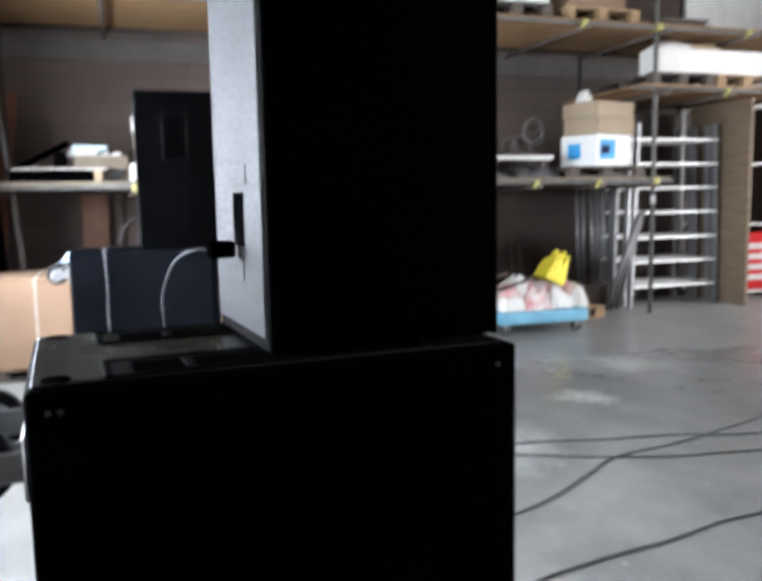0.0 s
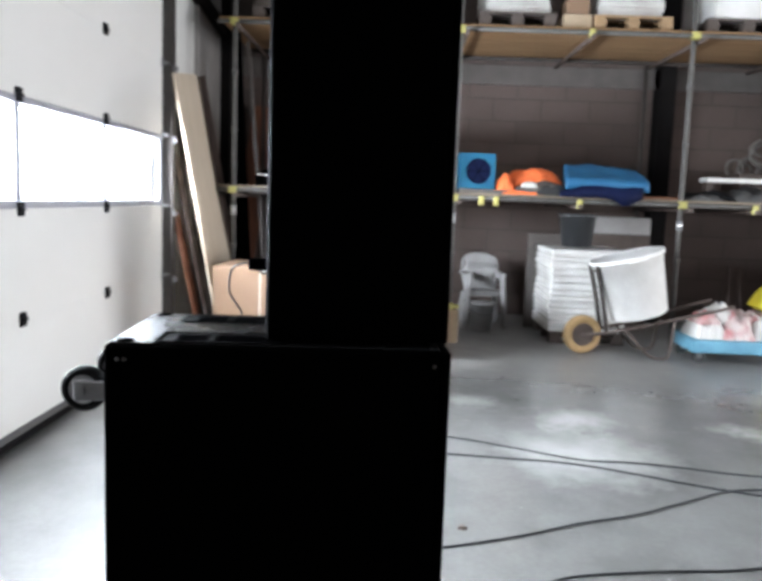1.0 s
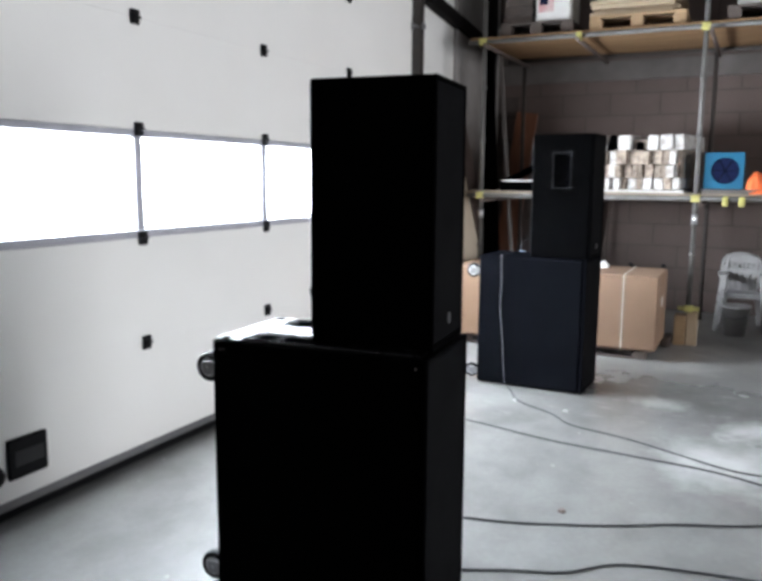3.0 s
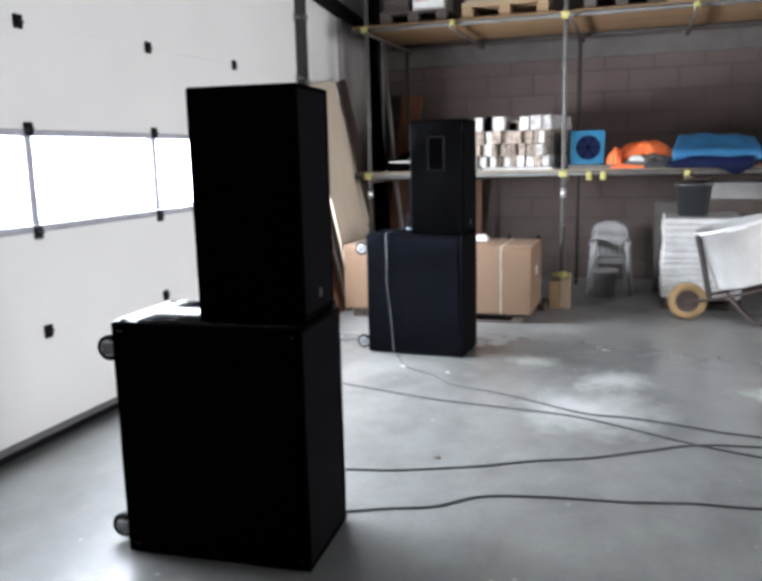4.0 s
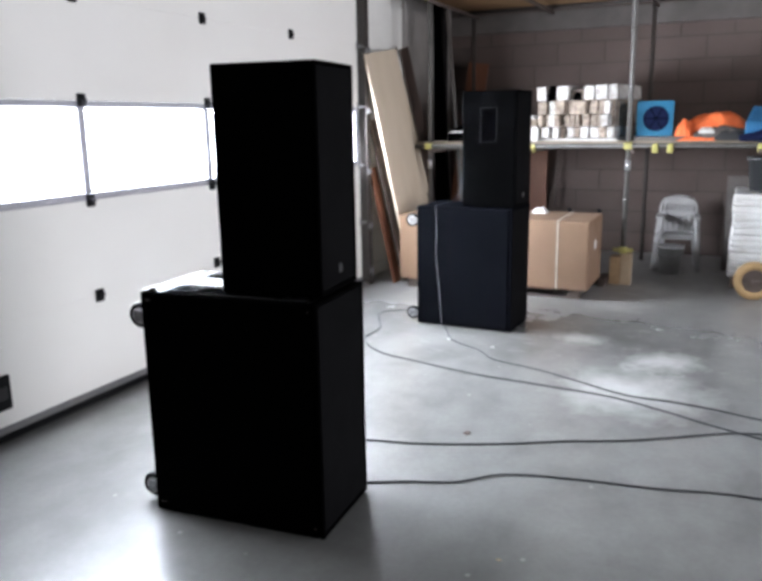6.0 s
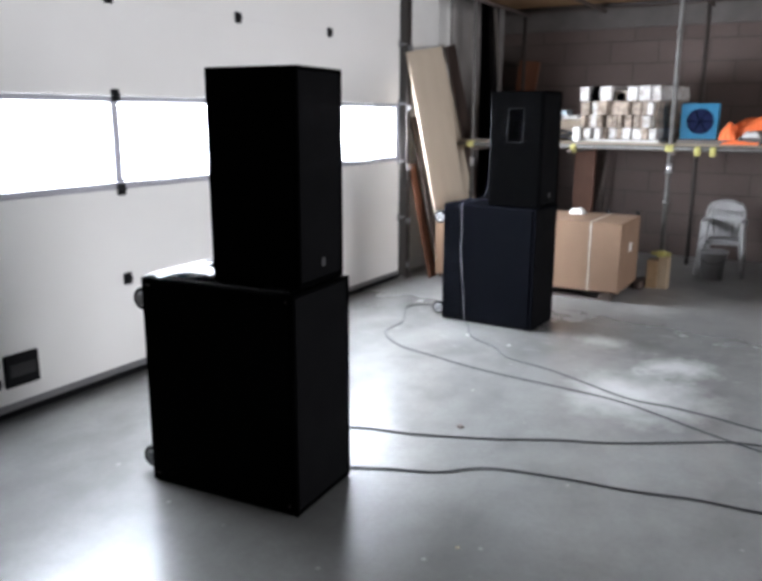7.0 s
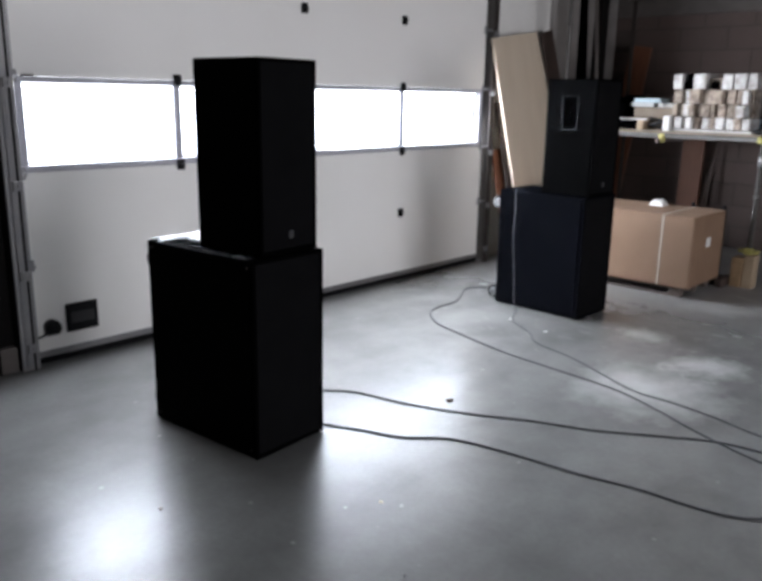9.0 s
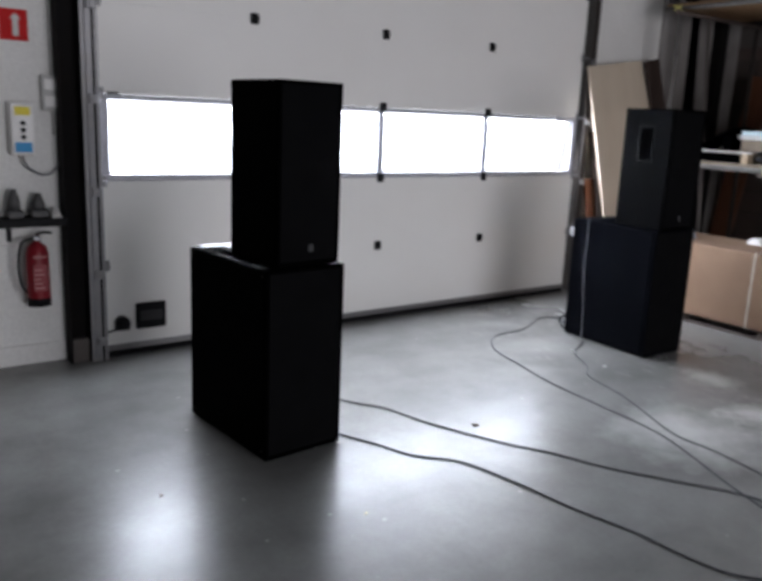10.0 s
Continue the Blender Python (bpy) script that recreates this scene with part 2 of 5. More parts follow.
# off-white wall with the rack's soft shadow mixed into its colour
M_SHADEWALL = material("shaded_white_wall", (0.30, 0.285, 0.275), 0.85, second=(0.10, 0.085, 0.076), scale=0.9, amount=0.9, bump=0.3)
M_WHITECHAIR = material("dusty_white_plastic", (0.33, 0.32, 0.315), 0.55, second=(0.22, 0.205, 0.20), scale=4)
M_FOAM = material("white_foam_board", (0.41, 0.395, 0.375), 0.8, second=(0.27, 0.245, 0.22), scale=6, bump=0.2, spread=0.16)
M_CARTONWHITE = material("white_printed_carton", (0.76, 0.77, 0.76), 0.7, second=(0.68, 0.68, 0.66), scale=3)
M_FOAMWHITE = material("white_foam", (0.74, 0.73, 0.71), 0.75, second=(0.50, 0.47, 0.44), scale=5, bump=0.2, spread=0.10)
M_PAPER = material("white_paper", (0.62, 0.61, 0.59), 0.8, second=(0.48, 0.46, 0.43), scale=4)
M_TAN = material("tan_board", (0.34, 0.262, 0.18), 0.8, second=(0.28, 0.20, 0.125), scale=5, spread=0.12)
M_BLUE = material("blue_enamel", (0.010, 0.118, 0.21), 0.5, second=(0.008, 0.09, 0.165), scale=5)
M_TARP = material("blue_tarpaulin", (0.014, 0.112, 0.235), 0.6, second=(0.010, 0.08, 0.18), scale=5, bump=0.3, bump_scale=40)
M_NAVY = material("dark_blue_lining", (0.002, 0.005, 0.03), 0.7, spec=0.15)
M_ORANGE = material("orange_hi_vis_cloth", (0.85, 0.17, 0.045), 0.75, second=(0.65, 0.11, 0.03), scale=9, bump=0.4, bump_scale=30)
M_GREYCLOTH = material("grey_brown_cloth", (0.07, 0.058, 0.052), 0.9, second=(0.16, 0.14, 0.125), scale=8, bump=0.4)
M_BUCKET = material("dark_grey_plastic", (0.026, 0.028, 0.031), 0.45, second=(0.045, 0.045, 0.046), scale=6)
M_TYRE = material("ochre_barrow_tyre", (0.40, 0.26, 0.12), 0.75, second=(0.28, 0.18, 0.09), scale=12, bump=0.2)
# darker tube colour; on the rack's rear tubes it stands for shade
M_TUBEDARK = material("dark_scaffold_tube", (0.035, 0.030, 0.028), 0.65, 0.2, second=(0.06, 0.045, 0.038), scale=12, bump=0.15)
M_RUST = material("rusty_steel", (0.10, 0.075, 0.065), 0.7, 0.3, second=(0.06, 0.045, 0.04), scale=15, bump=0.3)
M_DOLLY = material("blue_dolly_plastic", (0.10, 0.26, 0.36), 0.55, second=(0.16, 0.38, 0.50), scale=6)
M_RED = material("red_enamel", (0.21, 0.006, 0.013), 0.4, second=(0.15, 0.005, 0.010), scale=3, spec=0.35)
M_FADED = material("faded_print", (0.36, 0.13, 0.13), 0.6)
M_REDPRINT = material("red_print", (0.55, 0.022, 0.022), 0.75, spec=0.15)
M_YSACK = material("yellow_sack", (0.80, 0.66, 0.05), 0.6, second=(0.62, 0.50, 0.05), scale=9)
M_BLUEPRINT = material("blue_print", (0.03, 0.30, 0.62), 0.6)
M_BLUEBAG = material("pale_blue_film", (0.42, 0.52, 0.62), 0.3, second=(0.22, 0.30, 0.40), scale=12)
M_PALEBLUE = material("pale_blue_card", (0.50, 0.62, 0.66), 0.7)
M_GREYBOX = material("grey_plastic_housing", (0.50, 0.50, 0.48), 0.5)
M_TOOL = material("dark_grey_housing", (0.045, 0.045, 0.047), 0.55, second=(0.10, 0.095, 0.09), scale=25)
M_WIRE = material("grey_wire_bundle", (0.12, 0.11, 0.10), 0.6, second=(0.06, 0.05, 0.045))
M_HANDLE = material("satin_black_rim", (0.0014, 0.0014, 0.0016), 0.36, spec=0.05)
M_VOID = material("dull_black", (0.0006, 0.0006, 0.0007), 0.95, spec=0.0)
M_DUSTY = material("dusty_brown_packet", (0.30, 0.245, 0.195), 0.85, second=(0.085, 0.060, 0.046), scale=17, amount=0.85, spread=0.22)
M_WRAP = material("creased_white_wrapping", (0.46, 0.45, 0.43), 0.7, second=(0.20, 0.165, 0.14), scale=16, amount=0.75, bump=0.3, spread=0.14)
M_PINK = material("red_printed_white_sack", (0.56, 0.48, 0.46), 0.7, second=(0.40, 0.07, 0.08), scale=6, amount=0.85)
M_PANE = glass()
M_OUTSIDE = glow("bright_overcast_distance", (0.93, 0.96, 1.0), 5.0)


# ---------------------------------------------------------------- mesh helpers
def box(bm, lo, hi, bev=0.0, m=None, seg=1):
    x0, y0, z0 = lo
    x1, y1, z1 = hi
    vs = [bm.verts.new(p) for p in ((x0, y0, z0), (x1, y0, z0), (x1, y1, z0), (x0, y1, z0),
                                    (x0, y0, z1), (x1, y0, z1), (x1, y1, z1), (x0, y1, z1))]
    fs = [bm.faces.new([vs[i] for i in q]) for q in ((3, 2, 1, 0), (4, 5, 6, 7), (0, 1, 5, 4), (1, 2, 6, 5), (2, 3, 7, 6), (3, 0, 4, 7))]
    made = vs
    if bev > 0:
        edges = list({e for f in fs for e in f.edges})
        res = bmesh.ops.bevel(bm, geom=edges, offset=bev, segments=seg, profile=0.5, affect="EDGES")
        made = list({v for f in res["faces"] for v in f.verts} | {v for v in vs if v.is_valid})
    if m is not None:
        bmesh.ops.transform(bm, matrix=m, verts=made)
    return bm


def tube(bm, p0, p1, r, n=10, r2=None):
    p0, p1 = Vector(p0), Vector(p1)
    d = p1 - p0
    m = Matrix.Translation((p0 + p1) / 2) @ d.to_track_quat("Z", "Y").to_matrix().to_4x4()
    res = bmesh.ops.create_cone(bm, cap_ends=True, segments=n, radius1=r, radius2=r if r2 is None else r2, depth=d.length, matrix=m)
    for f in {f for v in res["verts"] for f in v.link_faces}:
        f.smooth = len(f.verts) == 4
    return bm


def smooth_path(pts, steps=8):
    pts = [Vector(p) for p in pts]
    pts = [2 * pts[0] - pts[1]] + pts + [2 * pts[-1] - pts[-2]]
    out = []
    for i in range(1, len(pts) - 2):
        a, b, c, d = pts[i - 1:i + 3]
        for k in range(steps):
            t = k / steps
            out.append(0.5 * ((2 * b) + (c - a) * t + (2 * a - 5 * b + 4 * c - d) * t * t + (3 * b - a - 3 * c + d) * t ** 3))
    out.append(pts[-2])
    return out


def sweep(bm, pts, r, n=8, steps=8):
    path = smooth_path(pts, steps)
    rings, up = [], Vector((0.02, 0.03, 1))
    for i, p in enumerate(path):
        d = (path[min(i + 1, len(path) - 1)] - path[max(i - 1, 0)]).normalized()
        side = d.cross(up)
        if side.length < 0.05:
            side = d.cross(Vector((1, 0, 0)))
        side.normalize()
        over = side.cross(d).normalized()
        rings.append([bm.verts.new(p + r * (math.cos(a) * side + math.sin(a) * over)) for a in (2 * math.pi * k / n for k in range(n))])
    for a, b in zip(rings, rings[1:]):
        for k in range(n):
            bm.faces.new((a[k], a[(k + 1) % n], b[(k + 1) % n], b[k])).smooth = True
    bm.faces.new(rings[0])
    bm.faces.new(rings[-1][::-1])
    return bm


def lathe(bm, profile, n=24, m=None, squash=(1, 1), ring=False):
    rings = [[bm.verts.new((r * math.cos(2 * math.pi * k / n) * squash[0], r * math.sin(2 * math.pi * k / n) * squash[1], z)) for k in range(n)] for r, z in profile]
    for a, b in zip(rings, rings[1:] + (rings[:1] if ring else [])):
        for k in range(n):
            bm.faces.new((a[k], a[(k + 1) % n], b[(k + 1) % n], b[k])).smooth = True
    if not ring:
        bm.faces.new(rings[0][::-1])
        bm.faces.new(rings[-1])
    if m is not None:
        bmesh.ops.transform(bm, matrix=m, verts=[v for ring in rings for v in ring])
    return bm


def heap(bm, x0, x1, y0, y1, z0, height, seed=0.0, rough=1.0, power=0.45, nx=26, ny=18):
    """A crumpled heap of cloth or a full sack on a flat base."""
    top = []
    for j in range(ny + 1):
        row = []
        for i in range(nx + 1):
            u, v = 2 * i / nx - 1, 2 * j / ny - 1
            dome = max(0.0, (1 - abs(u) ** 2.6) * (1 - abs(v) ** 2.6)) ** power
            p = Vector((u * 2.1 + seed, v * 2.1 - seed, seed * 0.7))
            k = 1 + rough * (0.45 * noise.noise(p) + 0.28 * abs(noise.noise(p * 2.7)) + 0.10 * noise.noise(p * 6))
            wob = 0.05 * rough * noise.noise(p * 1.7 + Vector((9, 4, 2)))
            row.append(bm.verts.new((x0 + (x1 - x0) * (i / nx + wob), y0 + (y1 - y0) * (j / ny + wob), z0 + max(0.004, height * dome * k))))
        top.append(row)
    for j in range(ny):
        for i in range(nx):
            bm.faces.new((top[j][i], top[j][i + 1], top[j + 1][i + 1], top[j + 1][i])).smooth = True
    rim = [top[0][i] for i in range(nx + 1)] + [top[j][nx] for j in range(1, ny + 1)] + [top[ny][i] for i in range(nx - 1, -1, -1)] + [top[j][0] for j in range(ny - 1, 0, -1)]
    low = [bm.verts.new((v.co.x, v.co.y, z0)) for v in rim]
    for k in range(len(rim)):
        q = (k + 1) % len(rim)
        bm.faces.new((rim[q], rim[k], low[k], low[q]))
    bm.faces.new(low[::-1])
    return bm


def part(name, bm, mat, parent=None, label="", m=None):
    """One mesh object, under a thing or a part."""
    mesh = bpy.data.meshes.new(name)
    bmesh.ops.recalc_face_normals(bm, faces=bm.faces)
    bm.to_mesh(mesh)
    bm.free()
    mesh.materials.append(mat)
    ob = new(name, mesh)
    ob.parent = parent
    if m is not None:
        ob.matrix_basis = m
    return tagged(ob, label) if label else ob


def shared(name, ob, m, parent=None):
    """Another piece on the same mesh."""
    o = new(name, ob.data)
    o.parent = parent if parent is not None else ob.parent
    o.matrix_basis = m
    return o


def thing(name, label, category, m=None, group="", kind=""):
    e = new(name)
    e.empty_display_size = 0.1
    if m is not None:
        e.matrix_basis = m
    return tagged(e, label, category, group, kind)


def B(*args, **kw):
    return box(bmesh.new(), *args, **kw)


def T(*args, **kw):
    return tube(bmesh.new(), *args, **kw)


def structure(name, bm, mat, label, category="wall"):
    return tagged(part(name, bm, mat), label, category, "", "structure")


# ---------------------------------------------------------------- the hall
structure("floor", B((-0.3, YS, -0.25), (XE, YN, 0)), M_FLOOR, "polished grey concrete warehouse floor with pale spills", "floor")
structure("ground", B((-400, -400, -0.6), (400, 400, -0.3)), M_GROUND, "grey paving outside the hall", "ground")

bm = bmesh.new()
for lo, hi in (((-0.3, YS, 0), (-0.1, -3.52, H)), ((-0.3, 1.52, 0), (-0.1, YN, H)), ((-0.3, -3.52, 3.74), (-0.1, 1.52, H))):
    box(bm, lo, hi)
wall_w = structure("wall_west", bm, M_WHITEWALL, "white painted block wall round the sectional door")
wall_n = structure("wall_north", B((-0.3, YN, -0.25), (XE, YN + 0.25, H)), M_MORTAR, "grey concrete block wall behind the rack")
structure("wall_south", B((-0.3, YS - 0.25, -0.25), (XE, YS, H)), M_PLASTER, "plain grey plastered wall")
bm = bmesh.new()
for lo, hi in (((XE, YS - 0.25, -0.25), (XE + 0.25, -4.4, H)), ((XE, 0.6, -0.25), (XE + 0.25, YN + 0.25, H)),
               ((XE, -4.4, 3.3), (XE + 0.25, 0.6, H)), ((XE, -4.4, -0.25), (XE + 0.25, 0.6, 0))):
    box(bm, lo, hi)
structure("wall_east", bm, M_PLASTER, "plain grey plastered wall with an open gate")
bm = bmesh.new()
# unseen openings, added to let fill light in from above
holes = ((3.2, 5.2), (7.2, 9.2))
xs = [-0.3, 3.2, 5.2, 7.2, 9.2, XE + 0.25]
for a, b in zip(xs, xs[1:]):
    if (a, b) in holes:
        box(bm, (a, YS - 0.25, H), (b, -4.5, H + 0.2))
        box(bm, (a, 0.5, H), (b, YN + 0.25, H + 0.2))
    else:
        box(bm, (a, YS - 0.25, H), (b, YN + 0.25, H + 0.2))
structure("ceiling", bm, M_CEIL, "grey sheet ceiling, unseen, with two openings added for light", "ceiling")
backdrop = structure("backdrop", B((-30.2, -60, -0.3), (-30, 60, 22)), M_OUTSIDE, "bright overcast distance outside the door windows", "backdrop")

# thin facing added on the west wall, carrying the corner's shadow in its colour
structure("wall_return", B((-0.099, 2.92, 0.0), (-0.055, YN - 0.06, H - 0.004), 0.004), M_SHADEWALL, "off-white wall facing in the corner, darkened as rack shade", "wall")
structure("wall_lining", B((9.05, YN - 0.10, 0.0), (XE - 0.004, YN - 0.055, H - 0.004), 0.004), M_WHITEPL, "pale painted lining at the end of the block wall", "wall")

# Steel columns and beams of the hall.
def steel_column(name, x, y, w, d, z1, label):
    bm = bmesh.new()
    box(bm, (x - w / 2, y - d / 2, 0), (x + w / 2, y - d / 2 + 0.02, z1), 0.003)
    box(bm, (x - w / 2, y + d / 2 - 0.02, 0), (x + w / 2, y + d / 2, z1), 0.003)
    box(bm, (x - 0.008, y - d / 2 + 0.02, 0), (x + 0.008, y + d / 2 - 0.02, z1))
    return structure(name, bm, M_STEEL_DARK, label, "column")


steel_column("column_1", 5.25, 4.44, 0.19, 0.26, H, "dark steel column against the block wall")
bm = bmesh.new()
box(bm, (-0.098, -3.765, 0.0), (0.06, -3.755, H), 0.002)
box(bm, (-0.098, -3.635, 0.0), (0.06, -3.625, H), 0.002)
box(bm, (-0.03, -3.755, 0.0), (-0.015, -3.635, H))
structure("column_2", bm, M_STEEL_DARK, "dark steel column beside the sectional door", "column")
structure("column_foot", B((-0.01, -3.75, 0.0), (0.045, -3.64, 0.17), 0.004), M_BEAM, "pale concrete foot in the steel column", "column")
structure("column_3", B((-0.098, 3.92, 0.0), (0.06, 4.08, H), 0.006), M_STEEL_DARK, "dark steel column in the corner", "column")
bm = bmesh.new()
box(bm, (-1.0, -0.05, -0.07), (1.0, 0.05, 0.07), 0.004)
structure("beam_1", bm, M_STEEL_DARK, "dark steel wind brace on the wall", "beam").matrix_basis = Matrix.Translation((-0.04, 2.95, 3.38)) @ Euler((0, radians(6), radians(90))).to_matrix().to_4x4()
structure("beam_2", B((-0.1, YN - 0.05, 2.86), (XE, YN - 0.006, 3.10), 0.004), M_BEAM, "grey concrete band along the block wall", "beam")
for y0, y1 in ((YS, -3.77), (1.62, 2.915)):
    structure("baseboard", B((-0.098, y0, 0.0), (-0.085, y1, 0.14), 0.003), M_WHITEWALL, "pale cement skirting", "baseboard")


# ---------------------------------------------------------------- sectional door
door = thing("sectional_door", "white insulated sectional door with a strip of windows", "door", kind="structure")
ROWS_Z = (0.683, 1.288, 1.893, 2.498, 3.10, 3.71)
COLS_Y = (-2.315, -1.074, 0.178)
Y0, Y1 = -3.50, 1.50
zs = (0.085,) + ROWS_Z
for k, (a, b) in enumerate(zip(zs, zs[1:])):
    if k == 2:
        continue
    bm = bmesh.new()
    box(bm, (-0.045, Y0, a + 0.0003), (0.0, Y1, b - 0.0003), 0.0009)
    part("panel", bm, M_DOOR, door)
win = part("window_section", B((-0.045, Y0, 1.290), (0.0, Y1, 1.335), 0.003), M_FRAME, door, "grey aluminium window section")
part("top_rail", B((-0.045, Y0, 1.852), (0.0, Y1, 1.891), 0.003), M_FRAME, win)
ys = (Y0,) + COLS_Y + (Y1,)
for k, y in enumerate(ys):
    w = 0.030 if 0 < k < 4 else 0.035
    yc = y + (0.035 if k == 0 else -0.035 if k == 4 else 0)
    part("mullion", B((-0.042, yc - w, 1.335), (-0.002, yc + w, 1.852), 0.003), M_FRAME, win)
for a, b in zip(ys, ys[1:]):
    p = part("pane", B((-0.030, a + 0.028, 1.337), (-0.026, b - 0.028, 1.85)), M_PANE, win, "clear acrylic pane")
    p.visible_shadow = False
for z in ROWS_Z[:5]:
    for y in COLS_Y:
        bm = bmesh.new()
        box(bm, (0.001, y - 0.034, z - 0.040), (0.018, y + 0.034, z + 0.040), 0.006)
        tube(bm, (0.018, y - 0.032, z), (0.018, y + 0.032, z), 0.009, 8)
        part("hinge", bm, M_BLACKPL, door, "black steel hinge")
    for y, s in ((Y0, 1), (Y1, -1)):
        bm = bmesh.new()
        box(bm, (0.001, min(y, y + 0.035 * s), z - 0.04), (0.012, max(y, y + 0.035 * s), z + 0.04), 0.003)
        box(bm, (0.012, min(y - 0.02 * s, y + 0.03 * s), z - 0.012), (0.045, max(y - 0.02 * s, y + 0.03 * s), z + 0.012), 0.002)
        tube(bm, (0.04, y - 0.06 * s, z), (0.04, y + 0.02 * s, z), 0.009, 8)
        part("end_hinge", bm, M_GALV, door, "galvanised roller hinge")
part("bottom_rail", B((-0.045, Y0, 0.040), (0.004, Y1, 0.085), 0.003), M_GALV, door, "grey bottom rail")
part("seal", B((-0.04, Y0, 0.0), (0.014, Y1, 0.0395), 0.008), M_BLACKPL, door, "black rubber floor seal")
bm = bmesh.new()
box(bm, (0.001, -3.285, 0.185), (0.024, -3.055, 0.385), 0.008)
vent = part("grip_plate", bm, M_BLACKPL, door, "black recessed pull plate")
part("grip_slot", B((0.022, -3.255, 0.25), (0.030, -3.085, 0.325), 0.003), M_RUBBER, vent)
bm = lathe(bmesh.new(), ((0.052, 0), (0.052, 0.05), (0.045, 0.075), (0.02, 0.085)), 16, Matrix.Translation((0.0, -3.39, 0.25)) @ Euler((0, radians(90), 0)).to_matrix().to_4x4())
box(bm, (0.001, -3.442, 0.195), (0.04, -3.338, 0.25), 0.006)
part("switch_housing", bm, M_BLACKPL, door, "round black cable switch housing")
part("switch_cable", sweep(bmesh.new(), ((0.03, -3.43, 0.21), (0.04, -3.50, 0.20), (0.05, -3.54, 0.26), (0.05, -3.545, 0.45)), 0.008), M_CABLE, door)
part("latch", B((0.0, -3.44, 1.885), (0.02, -3.36, 1.905), 0.003), M_TOOL, door)


def guide_rail(y, s, mat, label, wide=0.05):
    rail = thing("guide_rail", label, "door rail", kind="structure")
    bm = bmesh.new()
    box(bm, (-0.097, min(y, y + 0.10 * s), 0), (-0.085, max(y, y + 0.10 * s), 3.9))
    box(bm, (-0.085, min(y + 0.05 * s, y + 0.062 * s), 0), (0.085, max(y + 0.05 * s, y + 0.062 * s), 3.9), 0.002)
    box(bm, (0.073, min(y - 0.03 * s, y + wide * s), 0), (0.085, max(y - 0.03 * s, y + wide * s), 3.9), 0.002)
    part("angle", bm, mat, rail)
    # raised dark strip in place of a slot; its shade is only colour
    part("slot", B((0.0853, min(y - 0.004 * s, y + 0.012 * s), 0.0), (0.0875, max(y - 0.004 * s, y + 0.012 * s), 3.9)), M_STEEL_DARK, rail, "dark strip for the shaded slot of the rail")
    for z in (0.15, 0.64, 1.22, 1.85, 2.46, 3.1):
        bm = bmesh.new()
        box(bm, (0.086, min(y - 0.02 * s, y + 0.045 * s), z - 0.03), (0.105, max(y - 0.02 * s, y + 0.045 * s), z + 0.03), 0.004)
        tube(bm, (0.105, y + 0.01 * s, z), (0.12, y + 0.01 * s, z), 0.014, 8)
        part("bracket", bm, M_GALV, rail, "galvanised bolted bracket")
    return rail


guide_rail(-3.545, -1, M_GALV, "galvanised guide rail of the sectional door", 0.085)
guide_rail(1.545, 1, M_TUBEDARK, "dark guide rail of the sectional door")


# ---------------------------------------------------------------- loudspeakers
def caster(parent, x, y, z):
    """A rubber-tyred wheel on a stub arm, on the back of a cabinet (the back faces -x)."""
    bm = bmesh.new()
    box(bm, (x + 0.066, y - 0.05, z - 0.055), (x + 0.075, y + 0.05, z + 0.055), 0.004)
    box(bm, (x - 0.020, y - 0.034, z - 0.026), (x + 0.07, y - 0.026, z + 0.026), 0.003)
    box(bm, (x - 0.020, y + 0.026, z - 0.026), (x + 0.07, y + 0.034, z + 0.026), 0.003)
    tube(bm, (x, y - 0.042, z), (x, y + 0.042, z), 0.011, 10)
    fork = part("caster", bm, M_GALV, parent, "steel caster with a black tyre")
    rot = Matrix.Translation((x, y, z)) @ Euler((radians(90), 0, 0)).to_matrix().to_4x4()
    part("tyre", lathe(bmesh.new(), ((0.038, -0.020), (0.052, -0.020), (0.058, -0.012), (0.058, 0.012), (0.052, 0.020), (0.038, 0.020)), 28, rot, ring=True), M_BLACKPL, fork)
    part("rim", lathe(bmesh.new(), ((0.012, -0.021), (0.020, -0.021), (0.034, -0.012), (0.038, -0.018), (0.038, 0.018), (0.034, 0.012), (0.020, 0.021), (0.012, 0.021)), 20, rot), M_ALU, fork, "bright metal rim")


